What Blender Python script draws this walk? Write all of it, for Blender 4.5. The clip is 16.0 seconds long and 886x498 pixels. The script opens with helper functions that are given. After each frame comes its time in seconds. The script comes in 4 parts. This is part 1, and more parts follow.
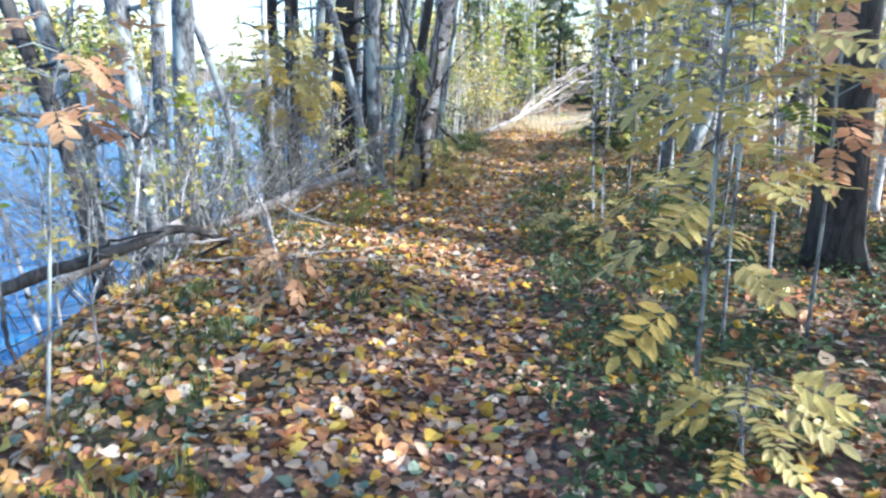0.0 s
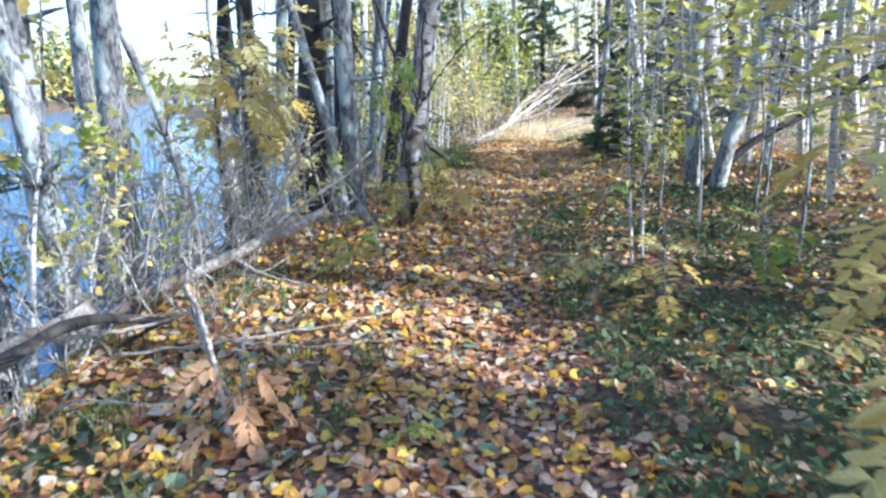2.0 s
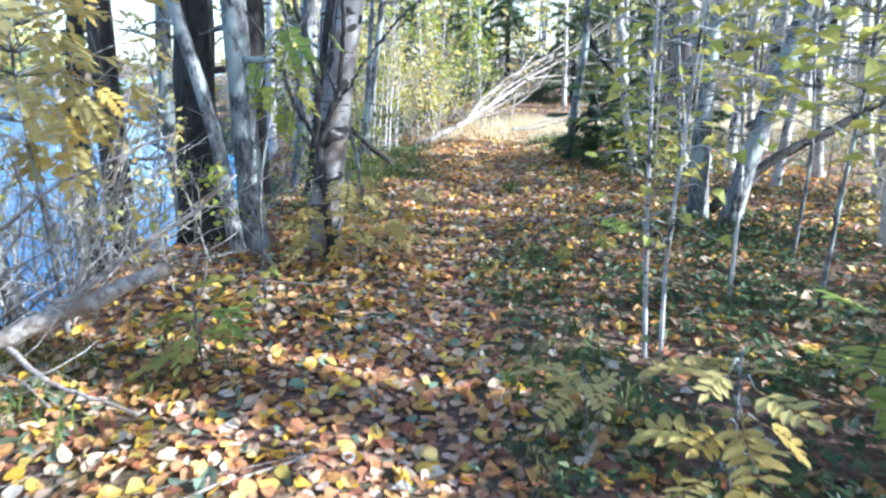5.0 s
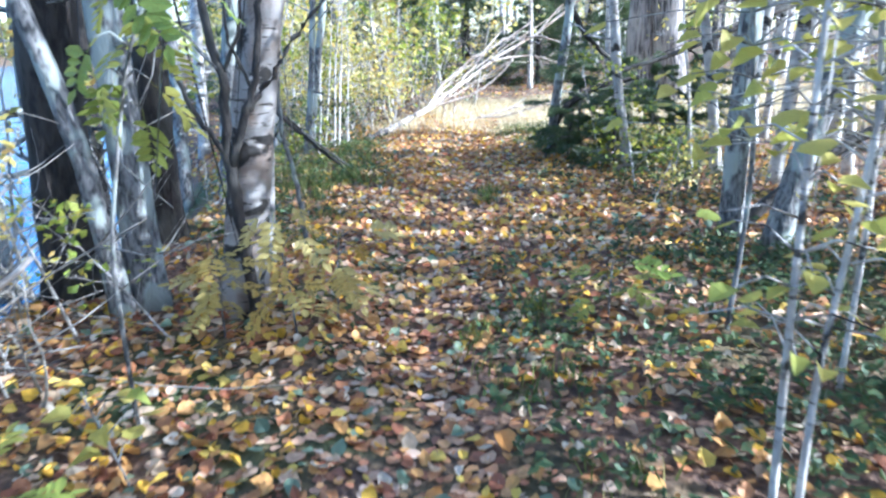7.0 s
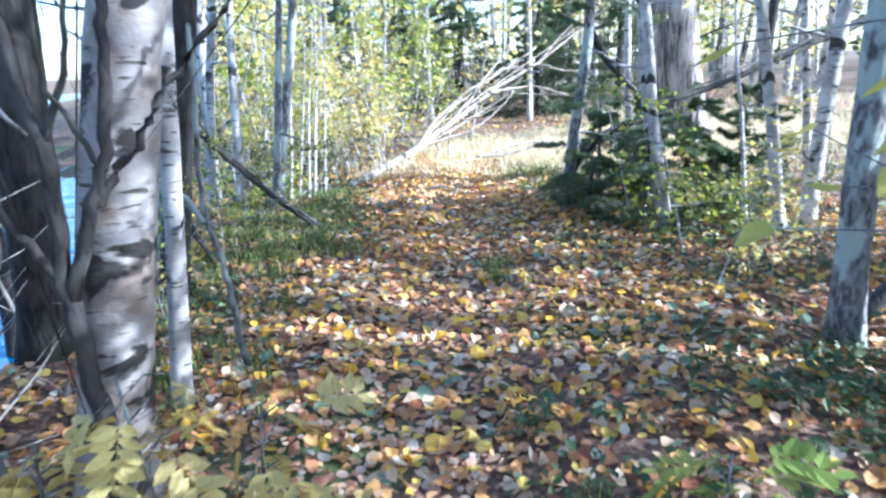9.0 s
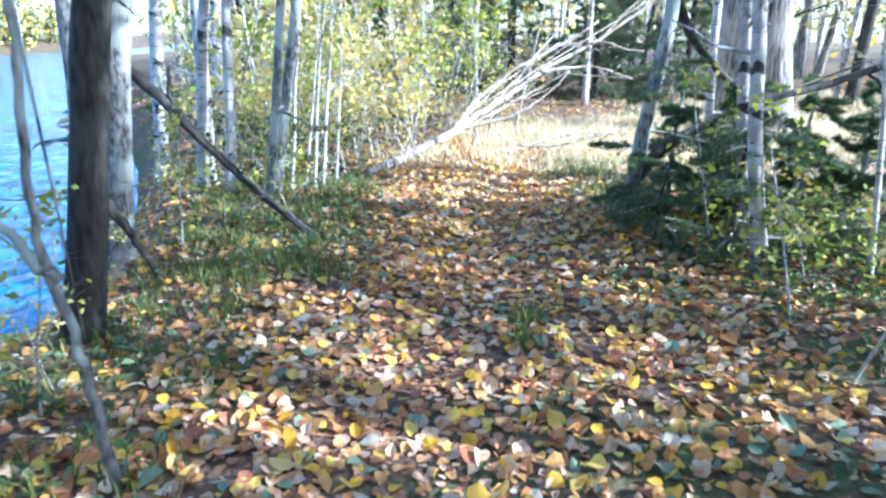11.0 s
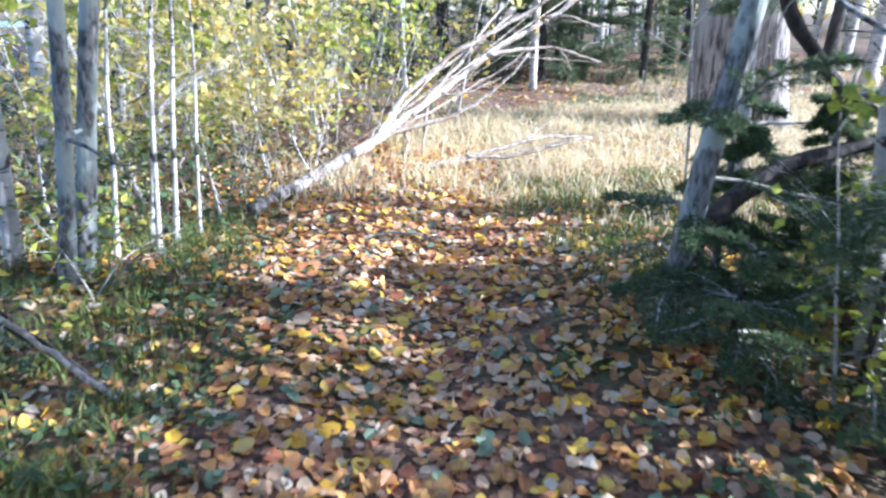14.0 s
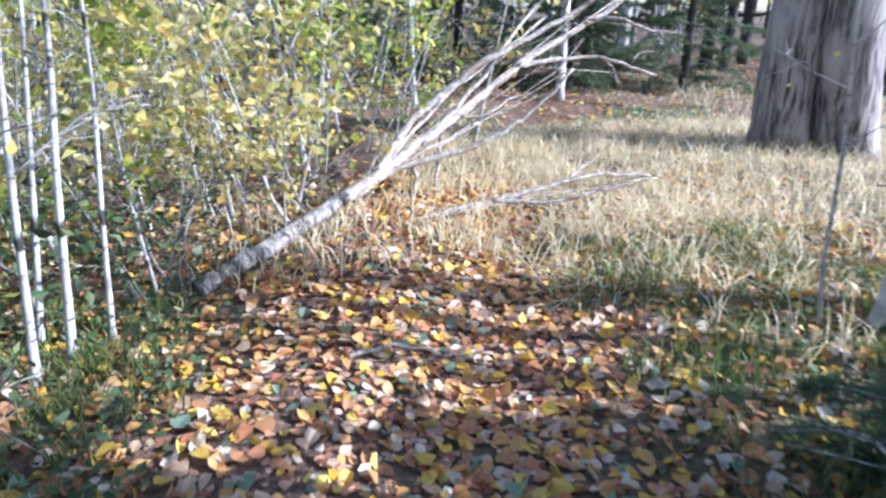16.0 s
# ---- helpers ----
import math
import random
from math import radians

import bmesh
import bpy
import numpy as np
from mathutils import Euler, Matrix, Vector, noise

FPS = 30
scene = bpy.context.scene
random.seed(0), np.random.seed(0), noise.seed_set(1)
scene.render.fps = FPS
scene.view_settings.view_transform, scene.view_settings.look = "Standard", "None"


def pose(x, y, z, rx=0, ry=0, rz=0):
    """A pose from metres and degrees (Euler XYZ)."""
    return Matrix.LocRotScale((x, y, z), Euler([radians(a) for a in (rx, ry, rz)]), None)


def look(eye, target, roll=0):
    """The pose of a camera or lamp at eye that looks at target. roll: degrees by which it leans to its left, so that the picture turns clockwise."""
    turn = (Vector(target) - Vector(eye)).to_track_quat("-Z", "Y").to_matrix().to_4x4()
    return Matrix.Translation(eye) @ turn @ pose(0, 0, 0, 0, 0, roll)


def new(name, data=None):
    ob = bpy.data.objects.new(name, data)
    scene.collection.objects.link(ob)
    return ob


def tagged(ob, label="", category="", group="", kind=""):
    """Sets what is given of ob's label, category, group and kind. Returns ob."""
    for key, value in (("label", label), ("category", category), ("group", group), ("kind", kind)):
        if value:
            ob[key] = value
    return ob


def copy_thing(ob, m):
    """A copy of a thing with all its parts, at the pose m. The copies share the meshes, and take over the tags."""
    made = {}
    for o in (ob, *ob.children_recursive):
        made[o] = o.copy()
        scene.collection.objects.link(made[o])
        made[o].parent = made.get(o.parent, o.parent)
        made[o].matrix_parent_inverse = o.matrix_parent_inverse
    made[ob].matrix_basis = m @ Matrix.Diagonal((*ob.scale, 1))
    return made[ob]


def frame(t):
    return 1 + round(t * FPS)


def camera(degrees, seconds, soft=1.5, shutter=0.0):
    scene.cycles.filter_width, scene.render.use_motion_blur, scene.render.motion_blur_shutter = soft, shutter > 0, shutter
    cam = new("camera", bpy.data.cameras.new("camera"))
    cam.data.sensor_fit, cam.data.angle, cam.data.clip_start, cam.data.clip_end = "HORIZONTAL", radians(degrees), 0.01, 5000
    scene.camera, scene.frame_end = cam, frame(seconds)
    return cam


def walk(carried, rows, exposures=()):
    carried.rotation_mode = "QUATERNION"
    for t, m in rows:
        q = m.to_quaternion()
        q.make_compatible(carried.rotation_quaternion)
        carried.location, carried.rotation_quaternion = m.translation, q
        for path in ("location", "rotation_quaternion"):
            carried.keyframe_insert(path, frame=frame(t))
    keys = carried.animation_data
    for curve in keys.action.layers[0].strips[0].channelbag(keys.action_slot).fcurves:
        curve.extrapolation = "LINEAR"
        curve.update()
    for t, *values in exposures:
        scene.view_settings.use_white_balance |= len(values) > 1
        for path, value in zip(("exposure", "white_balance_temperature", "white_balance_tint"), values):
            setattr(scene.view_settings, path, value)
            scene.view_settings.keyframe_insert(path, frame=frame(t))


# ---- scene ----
cam = camera(67.6, 16.0, soft=2.4, shutter=0.5)
METRES, EYE, TILT, LEAN, TURN = 11.8, 1.5, 0.0, 0.0, 0.0
ROWS = [
    (0.0, 0.0, 0.0, 0.0, -0.18, -15.52, 0.65),
    (0.5, -0.0087, 0.0267, 0.0016, -2.56, -16.99, 1.3),
    (1.0, -0.0066, 0.0585, -0.0021, -3.79, -17.53, 1.62),
    (1.5, -0.0058, 0.0887, -0.0006, -2.3, -17.6, 1.19),
    (2.0, -0.0109, 0.1185, 0.0018, -2.41, -15.11, 3.07),
    (2.5, -0.0093, 0.1433, 0.0004, -1.03, -15.02, 1.6),
    (3.0, -0.0013, 0.1662, 0.0008, 0.72, -15.96, 1.11),
    (3.5, -0.0017, 0.1943, -0.0024, -2.07, -13.46, 0.32),
    (4.0, 0.0044, 0.2225, -0.0021, -5.18, -15.93, 1.22),
    (6.5, 0.0223, 0.3763, -0.0046, -5.99, -16.18, 0.29),
    (7.0, 0.0239, 0.4083, -0.0038, -9.35, -17.79, 1.42),
    (7.5, 0.0313, 0.444, -0.003, -9.05, -17.2, 1.43),
    (8.0, 0.0355, 0.4731, -0.004, -9.08, -18.47, 0.4),
    (8.5, 0.0366, 0.5048, -0.0001, -12.4, -16.86, 1.18),
    (9.0, 0.0447, 0.5342, -0.002, -10.01, -15.52, 2.11),
    (11.5, 0.082, 0.6762, -0.0037, -5.11, -19.87, -0.66),
    (12.0, 0.0858, 0.7065, -0.0036, -6.76, -22.23, 0.54),
    (12.5, 0.0911, 0.7409, -0.0026, -7.38, -19.98, 0.36),
    (13.0, 0.0951, 0.7757, -0.0014, -7.57, -19.4, -0.63),
    (13.5, 0.0971, 0.809, -0.0007, -10.94, -19.2, 0.83),
    (14.0, 0.1047, 0.8459, -0.0018, -11.48, -19.92, -0.61),
    (14.5, 0.1089, 0.8809, -0.0022, -10.85, -20.3, -0.79),
    (15.0, 0.1113, 0.916, -0.0002, -13.27, -20.47, -0.1),
    (15.5, 0.1186, 0.9506, 0.0017, -13.06, -20.0, -0.44),
    (16.0, 0.1239, 0.9817, 0.0008, -10.76, -20.3, -1.08),
]
walk(cam, [(t, pose(0, 0, EYE, TILT, LEAN, TURN) @ pose(METRES * x, METRES * y, METRES * z, 90 + pitch, roll, yaw)) for t, x, y, z, yaw, pitch, roll in ROWS],
     [(0.0, 1.45, 5200.0, 9.0), (4.2, 1.6, 5150.0, 8.0), (7.0, 1.8, 4950.0, 8.0), (9.0, 1.85, 4850.0, 8.0), (12.0, 1.85, 4850.0, 4.0), (14.0, 1.55, 5100.0, 12.0), (16.0, 1.15, 4980.0, 14.0)])

# ---- light ----
SUN_TURN, SUN_HEIGHT = 113.0, 28.0
world = bpy.data.worlds.new("sky")
scene.world = world
world.use_nodes = True
wn = world.node_tree
sky = wn.nodes.new("ShaderNodeTexSky")
sky.sky_type, sky.sun_disc = "NISHITA", False
sky.sun_elevation, sky.sun_rotation = radians(SUN_HEIGHT), radians(SUN_TURN)
wn.nodes["Background"].inputs["Strength"].default_value = 0.15
wn.links.new(sky.outputs[0], wn.nodes["Background"].inputs["Color"])
to_sun = Vector((math.sin(radians(SUN_TURN)) * math.cos(radians(SUN_HEIGHT)), math.cos(radians(SUN_TURN)) * math.cos(radians(SUN_HEIGHT)), math.sin(radians(SUN_HEIGHT))))
sun = new("sun", bpy.data.lights.new("sun", "SUN"))
sun.data.energy, sun.data.angle, sun.data.color = 5.0, radians(0.6), (1.0, 0.95, 0.87)
sun.matrix_world = look(to_sun * 30, (0, 0, 0))

# ---- materials ----


def material(name):
    m = bpy.data.materials.new(name)
    m.use_nodes = True
    return m, m.node_tree.nodes, m.node_tree.links, m.node_tree.nodes["Principled BSDF"]


def ramp(n, l, value, stops, mode="LINEAR"):
    r = n.new("ShaderNodeValToRGB")
    r.color_ramp.interpolation = mode
    while len(r.color_ramp.elements) < len(stops):
        r.color_ramp.elements.new(0.5)
    for e, (p, c) in zip(r.color_ramp.elements, stops):
        e.position, e.color = p, (*c, 1)
    l.new(value, r.inputs[0])
    return r.outputs[0]


def noise_at(n, l, scale, detail=4, stretch=(1, 1, 1), distortion=0.0):
    c = n.new("ShaderNodeTexCoord")
    g = n.new("ShaderNodeMapping")
    g.inputs["Scale"].default_value = stretch
    l.new(c.outputs["Object"], g.inputs[0])
    t = n.new("ShaderNodeTexNoise")
    t.inputs["Scale"].default_value, t.inputs["Detail"].default_value = scale, detail
    t.inputs["Distortion"].default_value = distortion
    l.new(g.outputs[0], t.inputs["Vector"])
    return t.outputs["Fac"]


def mixed(n, l, fac, a, b, mode="MIX"):
    x = n.new("ShaderNodeMix")
    x.data_type, x.blend_type = "RGBA", mode
    for sock, v in ((x.inputs[0], fac), (x.inputs[6], a), (x.inputs[7], b)):
        if isinstance(v, (int, float)):
            sock.default_value = v
        elif isinstance(v, tuple):
            sock.default_value = (*v, 1)
        else:
            l.new(v, sock)
    return x.outputs[2]


def bumped(n, l, bsdf, height, strength, distance):
    b = n.new("ShaderNodeBump")
    b.inputs["Strength"].default_value, b.inputs["Distance"].default_value = strength, distance
    l.new(height, b.inputs["Height"])
    l.new(b.outputs[0], bsdf.inputs["Normal"])


def leaf_material(name, stops, through_light=0.35, rough=0.55, single=False, hold="CONSTANT", blotch=0.45):
    """Leaves, each with a shade of its own, a little blotched, letting some light through."""
    m, n, l, p = material(name)
    src = n.new("ShaderNodeObjectInfo").outputs["Random"] if single else n.new("ShaderNodeNewGeometry").outputs["Random Per Island"]
    col = ramp(n, l, src, stops, hold)
    col = mixed(n, l, ramp(n, l, noise_at(n, l, 45, 3), [(0.35, (0, 0, 0)), (0.7, (1, 1, 1))]), col, mixed(n, l, blotch, col, (0.16, 0.08, 0.03)))
    l.new(col, p.inputs["Base Color"])
    p.inputs["Roughness"].default_value = rough
    p.inputs["Specular IOR Level"].default_value = 0.35
    t = n.new("ShaderNodeBsdfTranslucent")
    l.new(col, t.inputs["Color"])
    s = n.new("ShaderNodeMixShader")
    s.inputs[0].default_value = through_light
    l.new(p.outputs[0], s.inputs[1])
    l.new(t.outputs[0], s.inputs[2])
    l.new(s.outputs[0], n["Material Output"].inputs["Surface"])
    return m


def bark_material(name, dark, pale, blotch, scale=9, stretch=(1, 1, 0.35), depth=0.012, patch=(0.5, 0.66)):
    m, n, l, p = material(name)
    fine = noise_at(n, l, scale * 3, 6, stretch, 0.6)
    broad = noise_at(n, l, scale * 0.45, 4, (1, 1, 0.6))
    col = ramp(n, l, fine, [(0.36, dark), (0.6, pale)])
    col = mixed(n, l, ramp(n, l, broad, [(patch[0], (0, 0, 0)), (patch[1], (1, 1, 1))]), col, blotch)
    l.new(col, p.inputs["Base Color"])
    p.inputs["Roughness"].default_value = 0.88
    bumped(n, l, p, fine, 0.9, depth)
    return m


def birch_material(name, pale, tan, dark_share):
    """Peeling birch bark: pale with tan patches, short dark cross marks and black scars."""
    m, n, l, p = material(name)
    col = ramp(n, l, noise_at(n, l, 7, 5), [(0.4, pale), (0.62, tan)])
    marks = ramp(n, l, noise_at(n, l, 9, 4, (1, 1, 4.5), 0.3), [(0.60, (0, 0, 0)), (0.66, (1, 1, 1))])
    scars = ramp(n, l, noise_at(n, l, 4.5, 5, (1, 1, 1.3), 0.8), [(dark_share, (0, 0, 0)), (dark_share + 0.05, (1, 1, 1))])
    col = mixed(n, l, marks, col, (0.09, 0.075, 0.065))
    col = mixed(n, l, scars, col, (0.035, 0.03, 0.027))
    l.new(col, p.inputs["Base Color"])
    p.inputs["Roughness"].default_value = 0.75
    bumped(n, l, p, noise_at(n, l, 24, 6, (1, 1, 2)), 0.8, 0.008)
    return m


M_BIRCH = birch_material("birch_bark", (0.58, 0.55, 0.52), (0.33, 0.30, 0.28), 0.565)
M_BIRCH_OLD = birch_material("old_birch_bark", (0.42, 0.39, 0.37), (0.26, 0.20, 0.165), 0.53)
M_GREY = bark_material("grey_bark", (0.055, 0.055, 0.055), (0.27, 0.26, 0.255), (0.38, 0.41, 0.38), 13, patch=(0.5, 0.56))
# Dark bark, toned down further to look shadowed even where sunlit.
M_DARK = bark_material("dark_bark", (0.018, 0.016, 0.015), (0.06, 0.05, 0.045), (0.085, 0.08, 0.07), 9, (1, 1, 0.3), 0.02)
# Grey furrowed bark; shaded furrows and lit ridges are put into the colour.
M_PINE = bark_material("pine_bark", (0.05, 0.045, 0.042), (0.34, 0.30, 0.28), (0.42, 0.38, 0.35), 4.5, (1.6, 1.6, 0.22), 0.05)
M_DEAD = bark_material("weathered_wood", (0.20, 0.16, 0.13), (0.52, 0.46, 0.40), (0.26, 0.19, 0.14), 10, (1, 1, 1), 0.006)
M_TWIG = bark_material("twig_bark", (0.14, 0.12, 0.10), (0.40, 0.37, 0.33), (0.46, 0.44, 0.40), 14, (1, 1, 1), 0.003)
M_LITTER = leaf_material("fallen_leaves", [(0, (0.66, 0.36, 0.12)), (0.13, (0.70, 0.52, 0.34)), (0.24, (0.48, 0.23, 0.10)), (0.35, (0.66, 0.36, 0.13)), (0.47, (0.80, 0.48, 0.05)),
                                              (0.57, (0.66, 0.45, 0.30)), (0.65, (0.34, 0.13, 0.07)), (0.73, (0.80, 0.58, 0.12)), (0.82, (0.22, 0.30, 0.20)), (0.88, (0.74, 0.64, 0.50)), (0.95, (0.56, 0.24, 0.11))], 0.25, 0.5, blotch=0.25)
M_TRODDEN = leaf_material("trodden_leaves", [(0, (0.56, 0.29, 0.15)), (0.2, (0.64, 0.40, 0.26)), (0.4, (0.42, 0.19, 0.11)), (0.58, (0.68, 0.38, 0.17)), (0.74, (0.66, 0.48, 0.36)), (0.9, (0.32, 0.15, 0.10))], 0.15, 0.6, blotch=0.3)
M_FALLEN = leaf_material("large_fallen_leaf", [(0, (0.74, 0.50, 0.08)), (0.3, (0.66, 0.50, 0.34)), (0.5, (0.62, 0.30, 0.09)), (0.7, (0.74, 0.56, 0.20)), (0.85, (0.26, 0.36, 0.22))], 0.25, 0.45, True)
M_YELLOW = leaf_material("yellow_leaves", [(0, (0.80, 0.66, 0.18)), (0.28, (0.68, 0.64, 0.20)), (0.5, (0.84, 0.74, 0.38)), (0.76, (0.46, 0.50, 0.13)), (0.86, (0.76, 0.52, 0.15))], 0.5, blotch=0.25)
M_LIME = leaf_material("yellow_green_leaves", [(0, (0.45, 0.50, 0.07)), (0.35, (0.30, 0.40, 0.06)), (0.6, (0.62, 0.56, 0.10)), (0.85, (0.20, 0.30, 0.05))], 0.45)
# Greens made darker and bluer to carry the shade over the undergrowth.
M_GREEN = leaf_material("green_leaves", [(0, (0.055, 0.115, 0.045)), (0.4, (0.085, 0.15, 0.06)), (0.7, (0.045, 0.095, 0.05)), (0.9, (0.13, 0.18, 0.065))], 0.25)
M_ROWAN_Y = leaf_material("rowan_yellow", [(0, (0.76, 0.62, 0.20)), (0.5, (0.68, 0.58, 0.24)), (1, (0.74, 0.52, 0.12))], 0.4, 0.5, True, "LINEAR")
M_ROWAN_O = leaf_material("rowan_orange", [(0, (0.84, 0.48, 0.28)), (0.5, (0.82, 0.52, 0.27)), (1, (0.78, 0.38, 0.20))], 0.4, 0.5, True, "LINEAR")
M_ROWAN_G = leaf_material("rowan_green", [(0, (0.26, 0.38, 0.08)), (0.5, (0.38, 0.42, 0.09)), (1, (0.52, 0.50, 0.12))], 0.4, 0.5, True, "LINEAR")
M_ASPEN = leaf_material("aspen_leaf", [(0, (0.60, 0.60, 0.12)), (0.5, (0.78, 0.68, 0.18)), (1, (0.48, 0.56, 0.12))], 0.5, 0.5, True, "LINEAR")
M_NEEDLE = leaf_material("spruce_needles", [(0, (0.08, 0.15, 0.08)), (0.5, (0.13, 0.21, 0.10)), (0.85, (0.20, 0.27, 0.12))], 0.45)
M_STRAW = leaf_material("dry_grass", [(0, (0.80, 0.68, 0.44)), (0.4, (0.84, 0.75, 0.54)), (0.75, (0.74, 0.58, 0.34)), (0.92, (0.52, 0.46, 0.22))], 0.45, blotch=0.1)
M_GRASS = leaf_material("green_grass", [(0, (0.12, 0.20, 0.05)), (0.45, (0.20, 0.26, 0.07)), (0.7, (0.38, 0.36, 0.14)), (0.88, (0.08, 0.14, 0.04))], 0.3)

M_SOIL, n_, l_, p_ = material("forest_soil")
big_ = noise_at(n_, l_, 0.9, 5)
small_ = noise_at(n_, l_, 26, 8)
# Soil browns, brightened to stand in for haze over the dark gaps.
c_ = ramp(n_, l_, small_, [(0.35, (0.07, 0.04, 0.03)), (0.55, (0.18, 0.105, 0.07)), (0.72, (0.33, 0.20, 0.12))])
c_ = mixed(n_, l_, ramp(n_, l_, big_, [(0.48, (0, 0, 0)), (0.64, (1, 1, 1))]), c_, mixed(n_, l_, small_, (0.03, 0.045, 0.015), (0.12, 0.14, 0.045)))
l_.new(c_, p_.inputs["Base Color"])
p_.inputs["Roughness"].default_value = 0.95
bumped(n_, l_, p_, small_, 1.0, 0.03)

M_WATER, n_, l_, p_ = material("river_water")
# Reflected sky blue is put into the base colour; the water is darker.
p_.inputs["Base Color"].default_value = (0.02, 0.20, 0.44, 1)
p_.inputs["Roughness"].default_value, p_.inputs["IOR"].default_value = 0.04, 1.33
bumped(n_, l_, p_, noise_at(n_, l_, 3.4, 5, (1, 0.7, 1), 0.6), 0.9, 0.08)

# ---- geometry helpers ----
rng = np.random.default_rng(7)


def mesh_from(name, verts, faces, mat, smooth=True):
    """faces: an (n, 3) or (n, 4) array."""
    me = bpy.data.meshes.new(name)
    verts, faces = np.asarray(verts, np.float32), np.asarray(faces, np.int32)
    k = faces.shape[1]
    me.vertices.add(len(verts))
    me.vertices.foreach_set("co", verts.ravel())
    me.loops.add(faces.size)
    me.loops.foreach_set("vertex_index", faces.ravel())
    me.polygons.add(len(faces))
    me.polygons.foreach_set("loop_start", np.arange(len(faces), dtype=np.int32) * k)
    me.polygons.foreach_set("loop_total", np.full(len(faces), k, np.int32))
    me.polygons.foreach_set("use_smooth", np.full(len(faces), smooth))
    me.materials.append(mat)
    me.update(calc_edges=True)
    return me


def part(name, me, parent, label="", at=None):
    ob = new(name, me)
    ob.parent = parent
    if at is not None:
        ob.matrix_basis = at
    return tagged(ob, label)


def smooth_line(points, steps):
    """Even steps along the points, with the corners rounded off."""
    p = np.asarray(points, float)
    along = np.concatenate([[0], np.cumsum(np.linalg.norm(np.diff(p, axis=0), axis=1))])
    u = np.linspace(0, along[-1], steps * (len(p) - 1) + 1)
    out = np.column_stack([np.interp(u, along, p[:, k]) for k in range(3)])
    for _ in range(3):
        out[1:-1] = 0.25 * out[:-2] + 0.5 * out[1:-1] + 0.25 * out[2:]
    return out


def tube(points, radii, sides=8, rough=0.0):
    """Quads of a tapered, slightly uneven tube along the points, closed at the tip and the root."""
    p = np.asarray(points, float)
    k = len(p)
    r = np.interp(np.linspace(0, 1, k), np.linspace(0, 1, len(radii)), radii)
    d = np.gradient(p, axis=0)
    d /= np.linalg.norm(d, axis=1)[:, None] + 1e-9
    ref = np.where(np.abs(d[:, 2:3]) > 0.8, [[1.0, 0, 0]], [[0, 0, 1.0]])
    u = np.cross(ref, d)
    u /= np.linalg.norm(u, axis=1)[:, None] + 1e-9
    v = np.cross(d, u)
    a = np.linspace(0, 2 * np.pi, sides, endpoint=False)
    rr = r[:, None] * (1 + rough * (rng.random((k, sides)) - 0.5))
    ring = p[:, None] + rr[..., None] * (np.cos(a)[None, :, None] * u[:, None] + np.sin(a)[None, :, None] * v[:, None])
    verts = np.vstack([ring.reshape(-1, 3), p[0], p[-1]])
    i, j = np.meshgrid(np.arange(k - 1), np.arange(sides), indexing="ij")
    a0, a1 = i * sides + j, i * sides + (j + 1) % sides
    quads = np.stack([a0, a1, a1 + sides, a0 + sides], -1).reshape(-1, 4)
    j = np.arange(0, sides, 2)
    c0 = np.stack([np.full(len(j), k * sides), (j + 2) % sides, j + 1, j], -1)
    base = (k - 1) * sides
    c1 = np.stack([np.full(len(j), k * sides + 1), base + j, base + j + 1, base + (j + 2) % sides], -1)
    return verts, np.vstack([quads, c0, c1])


def joined(pieces):
    vs, fs, o = [], [], 0
    for v, f in pieces:
        vs.append(v)
        fs.append(f + o)
        o += len(v)
    return np.vstack(vs), np.vstack(fs)


def leaf_shape(kind):
    """Outline and triangles of one leaf, 1 long in y."""
    if kind == "round":
        a = np.radians([-90, -45, 0, 45, 90, 135, 180, 225])
        r = np.array([0.42, 0.5, 0.48, 0.43, 0.62, 0.43, 0.48, 0.5])
        v = np.column_stack([r * np.cos(a), r * np.sin(a), 0.35 * np.cos(a) ** 2 * r])
        v = np.vstack([v, [0, 0, 0]])
        f = np.array([[8, i, (i + 1) % 8] for i in range(8)])
    elif kind == "kite":
        v = np.array([[0, -0.5, 0], [0.36, -0.08, 0.13], [0, 0.55, 0], [-0.36, -0.08, 0.13]])
        f = np.array([[0, 1, 2], [0, 2, 3]])
    elif kind == "needle":
        v = np.array([[-0.1, 0, 0], [0.1, 0, 0], [0, 1, 0]])
        f = np.array([[0, 1, 2]])
    return v, f


def scatter(kind, centres, size, normals=None, tilt=0.5, curl=1.0):
    """Many leaves at the centres: heading at random, leaning by tilt off their normals."""
    v, f = leaf_shape(kind)
    n = len(centres)
    up = np.tile([0, 0, 1.0], (n, 1)) if normals is None else normals
    up = up + rng.normal(0, tilt, (n, 3))
    up /= np.linalg.norm(up, axis=1)[:, None]
    h = rng.normal(0, 1, (n, 3))
    x = np.cross(h, up)
    x /= np.linalg.norm(x, axis=1)[:, None]
    y = np.cross(up, x)
    s = (size * rng.uniform(0.5, 1.38, n))[:, None, None]
    bend = (curl * rng.uniform(-0.6, 1.6, n))[:, None, None]
    wide = rng.uniform(0.7, 1.1, n)[:, None, None]
    w = np.asarray(centres)[:, None] + s * (wide * v[None, :, 0:1] * x[:, None] + v[None, :, 1:2] * y[:, None] + bend * v[None, :, 2:3] * up[:, None])
    return w.reshape(-1, 3), (f[None] + (np.arange(n) * len(v))[:, None, None]).reshape(-1, 3)


